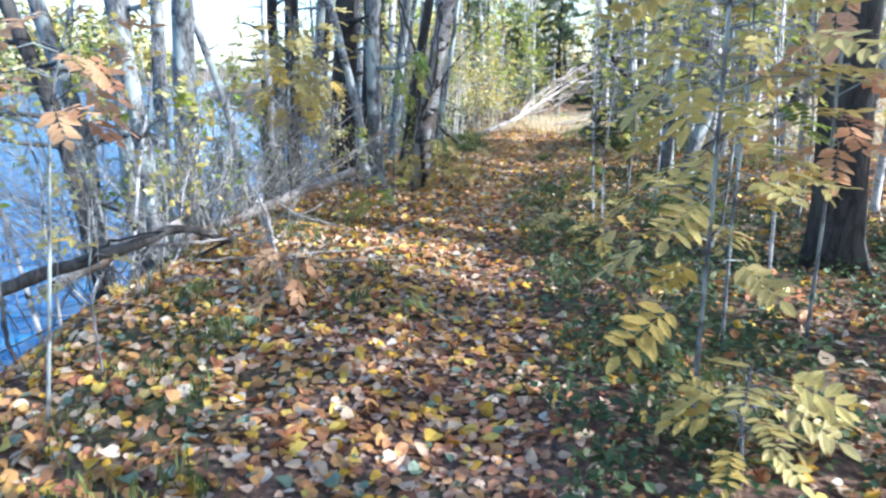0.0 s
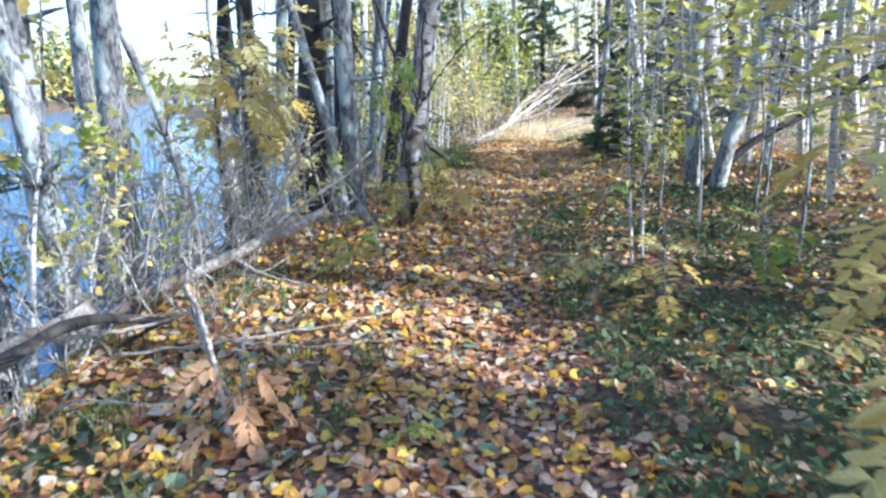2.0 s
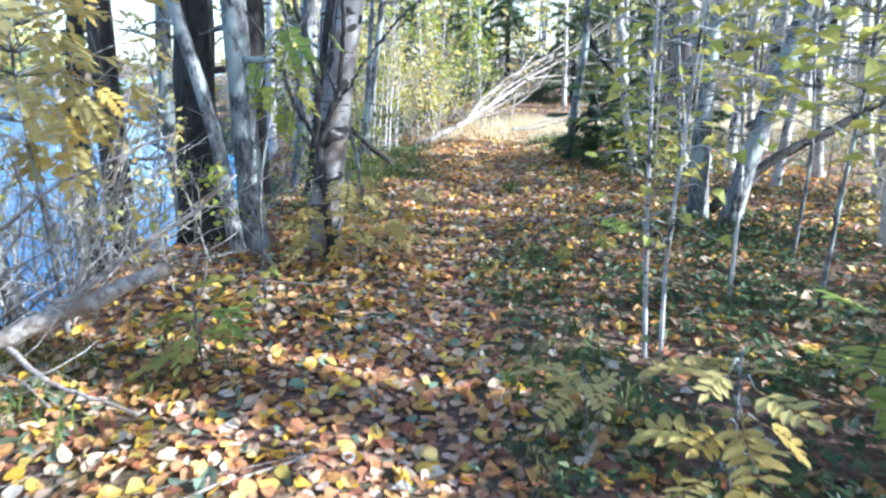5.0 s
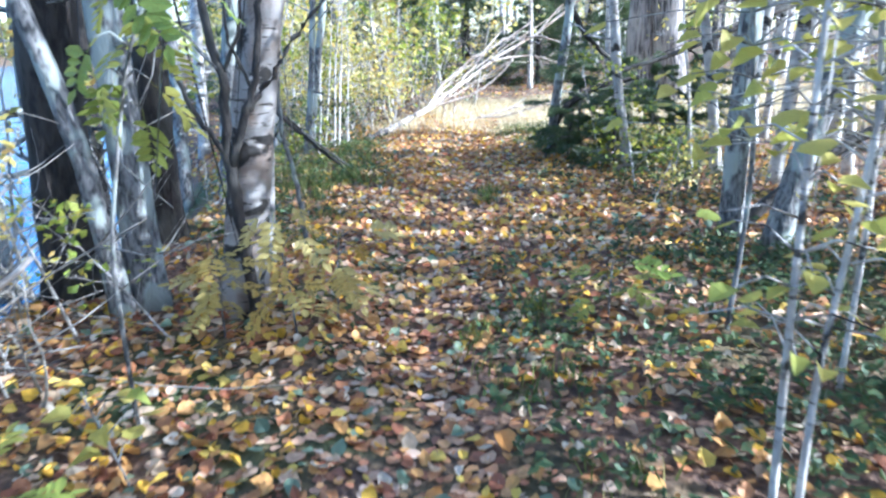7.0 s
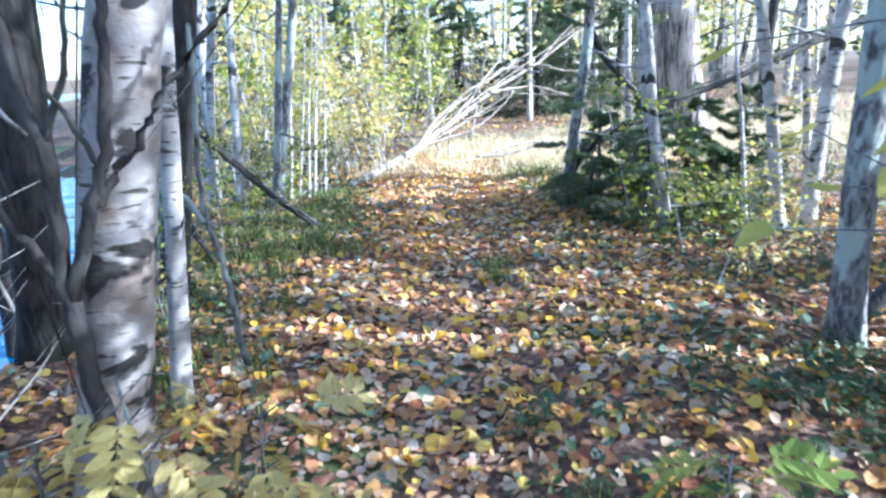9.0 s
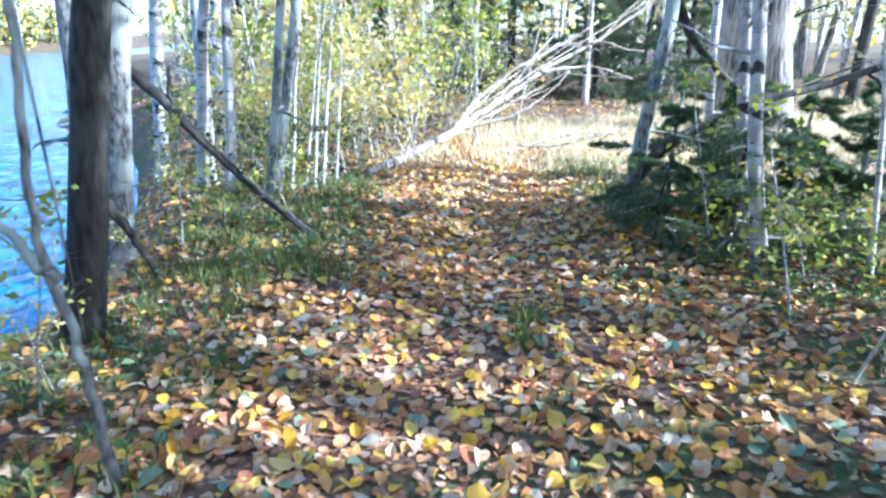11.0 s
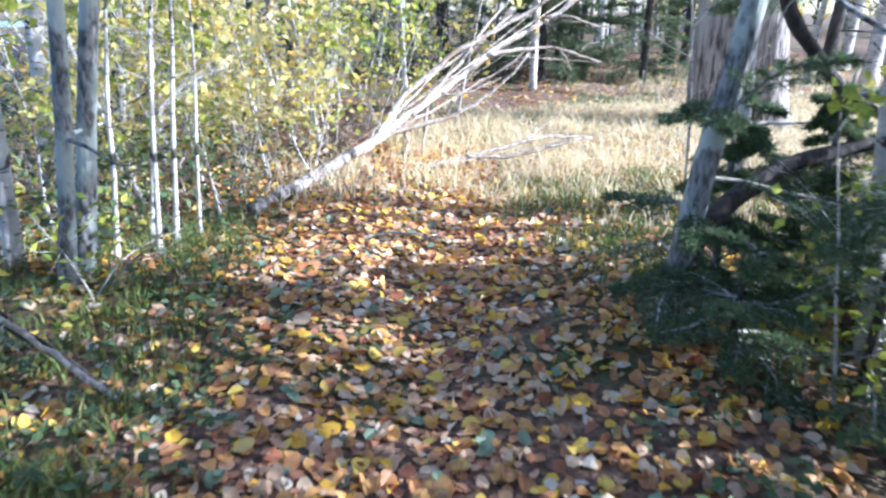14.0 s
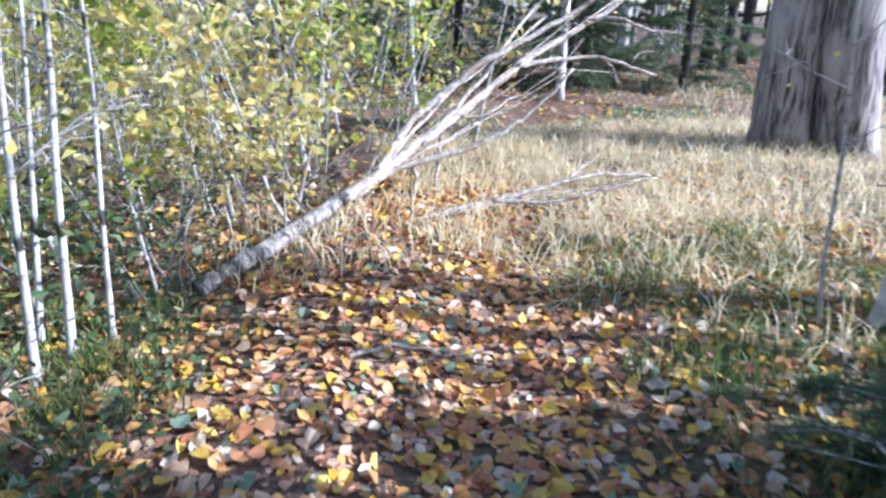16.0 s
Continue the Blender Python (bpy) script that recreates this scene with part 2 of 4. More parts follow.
# ---- ground and water ----
FAR_Y, FAR_X = (-200, 0, 40, 75, 300), (-72, -58, -40, -36, -60)
EDGE_Y, EDGE_X = (-40, 5, 8.4, 11.3, 13, 15, 18, 25, 70), (-2.6, -2.3, -1.75, -0.85, -0.75, -1.3, -2.2, -5, -22)
PATH_Y, PATH_X = (-30, 0, 3.5, 8.4, 12.5, 15, 18, 24, 40), (-1.5, 0.0, 0.15, 0.66, 1.62, 2.5, 3.8, 5.2, 8)


def ground(x, y):
    x, y = np.asarray(x, float), np.asarray(y, float)
    d = np.interp(y, EDGE_Y, EDGE_X) - x
    s = np.clip((d + 0.25) / 1.5, 0, 1)
    z = -0.8 * s * s * (3 - 2 * s) - 0.7 * np.clip((d - 1.4) / 4, 0, 1)
    z = z + 2.2 * np.clip((np.interp(y, FAR_Y, FAR_X) - x) / 5, 0, 1)
    z = z - 0.05 * np.exp(-((x - np.interp(y, PATH_Y, PATH_X)) / 0.4) ** 2)
    z = z - 0.22 * np.clip((y - 14.0) / 2, 0, 1) * np.clip((1.6 - x) / 1.5, 0, 1) * (d < 1.0)
    z = z + 0.25 * np.clip((y - 19) / 6, 0, 1) + 0.012 * np.clip(x - 7, 0, 60)
    z = z + 0.022 * np.sin(2.3 * x + 1.1 * y) * np.cos(1.7 * y - 0.6 * x) + 0.012 * np.sin(6.1 * x - 2) * np.sin(5.3 * y + x)
    return z


def spread(fine0, fine1, step, far):
    a, b, g = [fine0], [fine1], step
    while a[-1] > -far or b[-1] < far:
        g *= 1.3
        a.append(a[-1] - g)
        b.append(b[-1] + g)
    return np.array(a[::-1][:-1] + list(np.arange(fine0, fine1, step)) + b)


def make_ground():
    xs, ys = spread(-4.5, 8.0, 0.11, 900), spread(-0.5, 20.0, 0.11, 900)
    x, y = np.meshgrid(xs, ys, indexing="ij")
    verts = np.stack([x, y, ground(x, y)], -1).reshape(-1, 3)
    i, j = np.meshgrid(np.arange(len(xs) - 1), np.arange(len(ys) - 1), indexing="ij")
    a = i * len(ys) + j
    faces = np.stack([a, a + len(ys), a + len(ys) + 1, a + 1], -1).reshape(-1, 4)
    tagged(new("ground", mesh_from("ground", verts, faces, M_SOIL)), "dark forest soil with moss patches under leaf litter", "ground", kind="structure")
    w = np.array([[-90, -300, -0.66], [3, -300, -0.66], [3, 300, -0.66], [-90, 300, -0.66]])
    tagged(new("water", mesh_from("water", w, np.array([[0, 1, 2, 3]]), M_WATER)), "rippled river water reflecting the sky, sky blue also put in its colour", "water", kind="structure")


make_ground()


def on_land(p, margin=0.0):
    return p[:, 0] > np.interp(p[:, 1], EDGE_Y, EDGE_X) - margin


def place(n, x0, x1, y0, y1, margin=0.25):
    p = np.column_stack([rng.uniform(x0, x1, n), rng.uniform(y0, y1, n)])
    p = p[on_land(p, margin)]
    return np.column_stack([p, ground(p[:, 0], p[:, 1])])


def ground_normals(p):
    e = 0.05
    gx = (ground(p[:, 0] + e, p[:, 1]) - ground(p[:, 0] - e, p[:, 1])) / (2 * e)
    gy = (ground(p[:, 0], p[:, 1] + e) - ground(p[:, 0], p[:, 1] - e)) / (2 * e)
    return np.column_stack([-gx, -gy, np.ones(len(p))])


def path_off(p):
    return p[:, 0] - np.interp(p[:, 1], PATH_Y, PATH_X)


def make_litter():
    p = place(70000, -3.2, 5.6, 0.6, 17.5, 0.5)
    off = path_off(p)
    shade = np.clip((off - 0.22) / 0.25, 0, 1) * np.clip((8.8 - p[:, 1]) / 1.5, 0, 1) * np.clip((3.6 - off) / 1.0, 0, 1)
    green = 0.74 * shade * (0.55 + 0.45 * np.sin(2.1 * p[:, 0] + 1.3 * p[:, 1]) ** 2) + (p[:, 0] > 3) * 0.3 + 0.4 * np.clip((-off - 0.95) * 1.2, 0, 1) * (p[:, 1] > 9)
    green = green + 0.45 * np.exp(-(off / 0.3) ** 2) * (p[:, 1] < 11)
    p = p[rng.random(len(p)) > green]
    p[:, 2] += 0.008 + 0.024 * rng.random(len(p))
    v, f = scatter("round", p, 0.057, ground_normals(p), 0.42, 1.3)
    tagged(new("leaf_litter", mesh_from("leaf_litter", v, f, M_LITTER, False)), "fallen birch and aspen leaves, tan, orange and yellow", "fallen leaves", kind="stuff")
    p = place(52000, -1.6, 4.6, 0.8, 17.5, 0.0)
    off = path_off(p)
    p = p[rng.random(len(p)) < np.exp(-(off / 0.42) ** 2) * 1.3 + 0.25 * (off > -1.2) * (off < 0.3)]
    p[:, 2] += 0.004 + 0.012 * rng.random(len(p))
    v, f = scatter("round", p, 0.046, ground_normals(p), 0.14, 0.5)
    tagged(new("trodden_leaves", mesh_from("trodden_leaves", v, f, M_TRODDEN, False)), "flattened russet and tan leaves trodden into the path", "fallen leaves", kind="stuff")
    litter = scene.objects["leaf_litter"]
    shapes = []
    for curl in (0.3, 1.2, 2.4, -0.8):
        w, g = leaf_shape("round")
        w = w * np.array([1, 1.05, curl]) + np.column_stack([np.zeros(9), np.zeros(9), 0.12 * curl * w[:, 1] ** 2])
        shapes.append(mesh_from("fallen_leaf", w, g, M_FALLEN, False))
    spots = place(290, -1.9, 3.2, 1.2, 14.5, 0.0)
    for k, q in enumerate(spots):
        d = rng.uniform(0.065, 0.095)
        part("fallen_leaf", shapes[k % 4], litter, "", pose(q[0], q[1], q[2] + 0.032, rng.normal(0, 16), rng.normal(0, 16), rng.uniform(0, 360)) @ Matrix.Diagonal((d, d, d, 1)))
    p = np.vstack([place(14000, 4.5, 16, -4, 30), place(9000, -6, 6, 16.5, 34), place(7000, -3.4, 6, -7, 0.7)])
    p[:, 2] += 0.01 + 0.02 * rng.random(len(p))
    v, f = scatter("kite", p, 0.085, None, 0.3)
    tagged(new("leaf_litter", mesh_from("leaf_litter_far", v, f, M_LITTER, False)), "scattered brown and yellow leaves among trees", "fallen leaves", kind="stuff")


make_litter()


def make_grass(name, label, mat, p, height, lean=0.3, width=0.004):
    """Bent blades, each two joined triangles pairs, in tufts round the points."""
    n = len(p)
    h = height * rng.uniform(0.45, 1.2, n)
    a = rng.uniform(0, 2 * np.pi, n)
    side = np.column_stack([np.cos(a), np.sin(a), np.zeros(n)]) * (width * rng.uniform(0.7, 1.4, n))[:, None]
    tip = rng.normal(0, lean, (n, 2)) * h[:, None]
    mid = p + np.column_stack([tip * 0.3, h * 0.6])
    top = p + np.column_stack([tip, h])
    v = np.stack([p - side, p + side, mid + side * 0.8, mid - side * 0.8, top], 1).reshape(-1, 3)
    f = np.array([[0, 1, 2], [0, 2, 3], [3, 2, 4]])
    f = (f[None] + (np.arange(n) * 5)[:, None, None]).reshape(-1, 3)
    tagged(new(name, mesh_from(name, v, f, mat, False)), label, "grass", kind="stuff")


def tufts(centres, per, radius):
    p = np.repeat(centres, per, 0)
    p[:, :2] += rng.normal(0, radius, (len(p), 2))
    p[:, 2] = ground(p[:, 0], p[:, 1])
    return p


# ---- trees ----
def limb_line(start, direction, length, droop=0.0, steps=7, wander=0.12):
    d = np.array(direction, float)
    d /= np.linalg.norm(d)
    p, out = np.array(start, float), [np.array(start, float)]
    for i in range(steps):
        d = d + rng.normal(0, wander, 3) + np.array([0, 0, -droop])
        d /= np.linalg.norm(d)
        p = p + d * length / steps
        out.append(p.copy())
    return np.array(out)


def limb_pieces(start, direction, length, radius, droop=0.0, twigs=4, sides=5, wander=0.12):
    """One limb with its twigs; also gives the points where leaves sit."""
    line = limb_line(start, direction, length, droop, 7, wander)
    pieces, tips = [tube(line, [radius, radius * 0.25], sides)], list(line[3:])
    for k in range(twigs):
        i = rng.integers(2, len(line) - 1)
        d = line[i] - line[i - 1]
        d = d / np.linalg.norm(d) + rng.normal(0, 0.6, 3)
        t = limb_line(line[i], d, length * rng.uniform(0.25, 0.5), droop, 4, 0.2)
        pieces.append(tube(t, [radius * 0.4, radius * 0.12], 4))
        tips += list(t[1:])
    return pieces, np.array(tips)


def tree(name, label, category, line, radius, bark, height=0.0, limbs=6, limb_from=0.45, limb_length=1.2, leaves=0, leaf=None, leaf_size=0.06, leaf_spread=0.16,
         rise=0.6, root=1.35, sides=10, group="", dead=0, rough=0.12, clump=1.0):
    """A tree along the line of points, carried on upwards to the height, with limbs and a crown of single leaves."""
    pts = [np.array(q, float) for q in line]
    base = pts[0].copy()
    base[2] = ground(base[0], base[1])
    pts[0] = base - np.array([0, 0, 0.06])
    if height > pts[-1][2]:
        d = pts[-1] - pts[0]
        d = d / d[2]
        d[:2] = np.clip(d[:2], -0.25, 0.25)
        z0 = pts[-1][2]
        for u in (0.34, 0.67, 1.0):
            q = pts[-1] + 0
            q = q + d * (z0 + (height - z0) * u - q[2])
            q[:2] += rng.normal(0, 0.012 * height, 2)
            pts.append(q)
    pts = np.array(pts) - base
    top = new(name)
    top.location = base
    tagged(top, label, category, group)
    c = smooth_line(pts, 9)
    zz = np.linspace(0, 1, len(c))
    r = radius * (1 - 0.85 * np.clip(c[:, 2] / max(c[-1, 2], 0.1), 0, 1) ** 1.1)
    r = r * (1 + (root - 1) * np.exp(-np.clip(c[:, 2], 0, 9) / 0.12))
    part("trunk", mesh_from("trunk", *tube(c, r, sides, rough), bark), top)
    spots = []
    for k in range(limbs + dead):
        if k < limbs:
            u = limb_from + (0.97 - limb_from) * (k + rng.random()) / limbs
        else:
            u = rng.uniform(0.08, limb_from)
        i = int(np.clip(np.searchsorted(c[:, 2], u * c[-1, 2]), 1, len(c) - 2))
        a = k * 2.4 + rng.uniform(-0.5, 0.5)
        ln = limb_length * (1.15 - 0.7 * (u - limb_from) / (1 - limb_from + 1e-6)) * rng.uniform(0.75, 1.2) if k < limbs else rng.uniform(0.25, 0.7) * min(1, limb_length)
        pc, tips = limb_pieces(c[i], (math.cos(a), math.sin(a), rise if k < limbs else rng.uniform(-0.1, 0.5)), ln, max(0.004, r[i] * 0.38), 0.02, 5 if k < limbs else 2)
        part("limb", mesh_from("limb", *joined(pc), bark), top)
        if k < limbs:
            spots.append(tips)
    if leaves and spots:
        s = np.vstack(spots)
        s = s[rng.permutation(len(s))[:max(6, int(clump * len(s)))]]
        p = s[rng.integers(0, len(s), leaves)] + rng.normal(0, leaf_spread, (leaves, 3))
        part("crown", mesh_from("crown", *scatter("kite", p, leaf_size, None, 0.9), leaf, False), top, "sparse autumn leaves")
    return top


def tall(name, label, line, radius, bark, height, leaf=M_YELLOW, leaves=210, **kw):
    kw.setdefault("limbs", 9)
    kw.setdefault("limb_from", 0.4)
    kw.setdefault("limb_length", 1.9)
    kw.setdefault("dead", 3)
    return tree(name, label, "tree", line, radius, bark, height, leaves=leaves, leaf=leaf, leaf_size=0.10, leaf_spread=0.28, **kw)


BIRCH, GREY, WHITE = "birch tree with peeling white bark", "grey-barked alder tree on the river bank", "slender pale birch among the undergrowth"
tall("birch_tree", "old birch with dark-scarred bark beside the path", [(-0.31, 8.5, 0), (-0.23, 8.5, 0.6), (-0.16, 8.5, 0.97), (-0.07, 8.5, 1.5), (0.0, 8.5, 1.8)], 0.122, M_BIRCH_OLD, 11, sides=14, dead=1)
tall("birch_tree", WHITE, [(-0.24, 9.24, 0), (-0.14, 9.24, 0.98), (-0.08, 9.24, 1.77)], 0.045, M_BIRCH, 8, leaves=300)
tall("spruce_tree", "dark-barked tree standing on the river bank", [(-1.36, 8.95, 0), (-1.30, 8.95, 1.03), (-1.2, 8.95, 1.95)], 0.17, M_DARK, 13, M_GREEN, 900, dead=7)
tall("alder_tree", GREY, [(-0.87, 8.7, 0), (-0.86, 8.7, 1.0), (-0.86, 8.7, 1.85)], 0.105, M_GREY, 10)
tall("alder_tree", GREY, [(-0.98, 8.55, 0), (-1.05, 8.6, 0.9), (-1.25, 8.6, 1.8)], 0.06, M_GREY, 8)
tall("alder_tree", "leaning grey alder trunk over the water", [(-3.15, 6.7, 0), (-3.13, 6.7, 1.0), (-3.06, 6.7, 2.1)], 0.13, M_GREY, 10, dead=5)
tall("alder_tree", GREY, [(-2.93, 7.4, 0), (-2.83, 7.5, 1.2), (-2.75, 7.5, 2.1)], 0.14, M_GREY, 10, dead=5)
tall("alder_tree", GREY, [(-3.3, 6.1, 0), (-3.25, 6.1, 0.9), (-3.5, 6.1, 2.0)], 0.09, M_GREY, 8, dead=4)
for line, rad, mat in (([(-2.55, 5.75, 0), (-2.6, 5.8, 1.0), (-2.75, 5.9, 2.2)], 0.085, M_GREY), ([(-2.95, 5.5, 0), (-3.1, 5.5, 1.0), (-3.5, 5.6, 2.2)], 0.075, M_DARK), ([(-3.55, 8.2, 0), (-3.4, 8.2, 1.1), (-3.3, 8.2, 2.2)], 0.1, M_GREY),
                       ([(-2.55, 9.6, 0), (-2.5, 9.6, 1.1), (-2.3, 9.6, 2.2)], 0.09, M_DARK), ([(-1.75, 9.9, 0), (-1.8, 9.9, 1.1), (-1.7, 9.9, 2.2)], 0.08, M_GREY), ([(-2.7, 10.8, 0), (-2.6, 10.8, 1.1), (-2.6, 10.8, 2.2)], 0.1, M_GREY),
                       ([(-2.1, 11.8, 0), (-2.05, 11.8, 1.1), (-1.9, 11.8, 2.2)], 0.07, M_DARK), ([(-2.3, 7.8, 0), (-2.45, 7.8, 1.0), (-2.8, 7.8, 2.2)], 0.05, M_GREY), ([(-1.7, 13.6, 0), (-1.6, 13.6, 1.1), (-1.6, 13.6, 2.2)], 0.09, M_GREY)):
    tall("alder_tree", "grey alder crowded on the wet bank, branches bare", line, rad, mat, 9, M_LIME, 260, dead=9, limb_from=0.3)
tall("birch_tree", WHITE, [(-2.2, 8.6, 0), (-2.16, 8.6, 1.03), (-2.18, 8.6, 1.98)], 0.05, M_BIRCH, 7, dead=4)
tall("alder_tree", "dark alder trunk by the water's edge", [(-2.0, 8.9, 0), (-1.95, 8.9, 1), (-1.9, 8.9, 2)], 0.11, M_DARK, 9)
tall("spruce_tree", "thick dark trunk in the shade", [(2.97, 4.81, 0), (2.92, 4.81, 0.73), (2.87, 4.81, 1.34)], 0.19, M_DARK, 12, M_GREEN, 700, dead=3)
tall("birch_tree", BIRCH, [(3.11, 9.12, 0), (3.08, 9.12, 0.97), (3.10, 9.12, 1.7)], 0.085, M_GREY, 10)
tall("birch_tree", "birch leaning away from the path", [(3.25, 8.82, 0), (3.36, 8.85, 0.45), (3.66, 8.9, 1.3)], 0.09, M_GREY, 9)
tall("birch_tree", WHITE, [(4.53, 11.25, 0), (4.58, 11.25, 0.88), (4.67, 11.25, 1.84)], 0.07, M_BIRCH, 9)
tall("birch_tree", WHITE, [(4.26, 11.21, 0), (4.10, 11.21, 0.91), (3.89, 11.21, 1.84)], 0.056, M_BIRCH, 8)
tall("birch_tree", WHITE, [(3.67, 12.18, 0), (3.50, 12.18, 0.85), (3.38, 12.18, 1.91)], 0.052, M_BIRCH, 8)
tall("birch_tree", WHITE, [(4.54, 10.23, 0), (4.61, 10.23, 0.76), (4.69, 10.23, 1.38)], 0.052, M_BIRCH, 8)
tall("birch_tree", WHITE, [(4.49, 10.61, 0), (4.56, 10.61, 0.94), (4.62, 10.61, 1.79)], 0.068, M_BIRCH, 9)
tall("birch_tree", "thin white birch by the young spruces", [(3.48, 11.67, 0), (3.28, 11.67, 0.92), (3.23, 11.67, 1.53)], 0.05, M_BIRCH, 8)
tall("birch_tree", BIRCH, [(-1.94, 16.58, 0), (-1.86, 16.58, 0.89), (-1.83, 16.58, 1.53)], 0.098, M_BIRCH, 10)
tall("birch_tree", WHITE, [(-0.87, 14.35, 0), (-0.79, 14.35, 0.79), (-0.72, 14.35, 1.51)], 0.058, M_BIRCH, 8)
tall("birch_tree", WHITE, [(-0.53, 14.11, 0), (-0.47, 14.11, 0.81), (-0.45, 14.11, 1.51)], 0.05, M_BIRCH, 8)
tall("birch_tree", BIRCH, [(-1.36, 17.24, 0), (-1.25, 17.24, 0.9), (-1.21, 17.24, 1.73)], 0.098, M_BIRCH, 10)
tall("birch_tree", WHITE, [(-0.94, 14.9, 0), (-0.86, 14.8, 0.91), (-0.85, 14.7, 1.65)], 0.07, M_BIRCH, 9)
tall("alder_tree", GREY, [(-0.12, 13.7, 0), (0.01, 13.7, 0.84), (0.09, 13.7, 1.62)], 0.045, M_GREY, 8)
tall("alder_tree", GREY, [(-0.08, 13.9, 0), (0.08, 13.9, 0.98), (0.2, 13.9, 1.62)], 0.056, M_GREY, 8)
tall("alder_tree", GREY, [(-0.93, 12.24, 0), (-0.82, 12.24, 0.84), (-0.73, 12.24, 1.49)], 0.094, M_GREY, 9)
tall("alder_tree", "dark alder trunk at the edge of the bank", [(-0.62, 10.87, 0), (-0.46, 10.87, 0.8), (-0.36, 10.87, 1.48)], 0.092, M_DARK, 9, dead=1)
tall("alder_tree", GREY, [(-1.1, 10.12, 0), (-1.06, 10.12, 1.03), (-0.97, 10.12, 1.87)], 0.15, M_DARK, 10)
# Its thick, low-limbed crown is added to shade the ground left of the path.
tall("birch_tree", "young white birch at the edge of dry grass", [(4.2, 14.09, 0), (4.22, 14.09, 0.64), (4.17, 14.09, 1.17), (4.16, 14.09, 1.57)], 0.05, M_BIRCH, 6, leaves=900, limb_from=0.32)
tall("pine_tree", "thick pine with furrowed bark in sunlight", [(6.7, 18.3, 0), (6.63, 18.3, 1.0), (6.67, 18.3, 1.64)], 0.31, M_PINE, 15, M_GREEN, 900, sides=22, root=1.15, dead=0, limb_from=0.5)
tall("pine_tree", "thick pine with furrowed bark in sunlight", [(7.32, 18.0, 0), (7.1, 18.0, 1.03), (7.05, 18.0, 1.64)], 0.33, M_PINE, 15, M_GREEN, 900, sides=22, root=1.15, dead=0, limb_from=0.5)
for line, rad in (([(0.04, 14.1, 0), (0.11, 14.1, 0.58), (0.13, 14.1, 0.95)], 0.018), ([(0.25, 14.29, 0), (0.31, 14.29, 0.73), (0.36, 14.29, 1.28)], 0.019),
                  ([(0.31, 14.54, 0), (0.39, 14.54, 0.81), (0.45, 14.54, 1.31)], 0.021), ([(0.44, 14.71, 0), (0.49, 14.71, 0.62), (0.53, 14.71, 1.04)], 0.015),
                  ([(0.11, 14.71, 0), (0.23, 14.71, 0.77), (0.31, 14.71, 1.42)], 0.017), ([(3.97, 14.22, 0), (3.9, 14.22, 0.33), (3.87, 14.22, 0.87), (3.79, 14.22, 1.44)], 0.012),
                  ([(4.06, 11.39, 0), (3.99, 11.39, 0.54), (3.93, 11.39, 1.0)], 0.022)):
    tree("sapling", "thin pale sapling with a few yellow leaves", "sapling", line, rad, M_BIRCH, 2.6, 7, 0.3, 0.5, 40, M_YELLOW, 0.05, 0.08, sides=6, group="thicket saplings")

# thicket of young trees behind the fallen trunk
patterns = []
for k in range(7):
    h = 2.2 + 0.4 * k
    patterns.append(tree("sapling", "slender young birch with sparse yellow leaves", "sapling", [(40 + k, -60, 0), (40 + k + rng.normal(0, 0.16), -60, h * 0.45)], 0.012 + 0.003 * k, M_BIRCH if k % 3 else M_TWIG, h, 8, 0.12, 0.85,
                         85 + 16 * k, M_LIME if k in (2, 5) else M_YELLOW, 0.11, 0.085, rise=0.9, sides=6, clump=0.18, group="thicket saplings"))


def copies(pats, spots, low=0.8, high=1.25, lean=4):
    for x, y in spots:
        m = pats[int(rng.integers(len(pats)))]
        s = rng.uniform(low, high)
        q = copy_thing(m, pose(x, y, float(ground(x, y)) - 0.02, rng.normal(0, lean), rng.normal(0, lean), rng.uniform(0, 360)))
        q.scale = (s, s, s)


spots = [(x, y) for x, y in zip(rng.uniform(-2.2, 3.2, 62), rng.uniform(16.0, 21.5, 62)) if y > 15.2 + 1.2 * max(0, x - 0.3) and x > np.interp(y, EDGE_Y, EDGE_X) - 0.3]
copies(patterns, spots, 0.7, 1.2, 8)
copies(patterns[:4], [(x, y) for x, y in zip(rng.uniform(-1.4, 1.3, 34), rng.uniform(14.6, 18.0, 34)) if y > 15.0 + 0.9 * max(0, x - 0.2)], 0.35, 0.65, 14)
copies(patterns[:4], [(2.2, 17.9), (2.7, 18.6), (1.9, 17.6), (1.5, 17.0), (3.0, 19.4), (2.4, 19.2)], 0.5, 0.8, 10)
spots = [(x, y) for x, y in zip(rng.uniform(5.2, 10, 14), rng.uniform(2.5, 11.0, 14))]
copies(patterns[:5], spots)
near_thicket = [tree("sapling", "branchy pale sapling with single yellow leaves", "sapling", [(60 + k, -64, 0), (60 + k + rng.normal(0, 0.2), -64, 0.9)], 0.013, M_BIRCH if k else M_TWIG, 2.1 + 0.3 * k, 9, 0.15, 0.7, 90, M_LIME if k == 1 else M_YELLOW, 0.095, 0.06,
                     rise=0.9, sides=6, clump=0.2, group="thicket saplings") for k in range(3)]
copies(near_thicket, [(x, y) for x, y in zip(rng.uniform(-0.7, 1.6, 22), rng.uniform(14.9, 16.9, 22)) if y > 15.1 + 0.9 * max(0, x - 0.5)], 0.7, 1.1, 12)
copies(patterns[:3] + near_thicket, list(zip(rng.uniform(-0.7, -0.1, 7), rng.uniform(9.3, 14.2, 7))), 0.25, 0.45, 12)
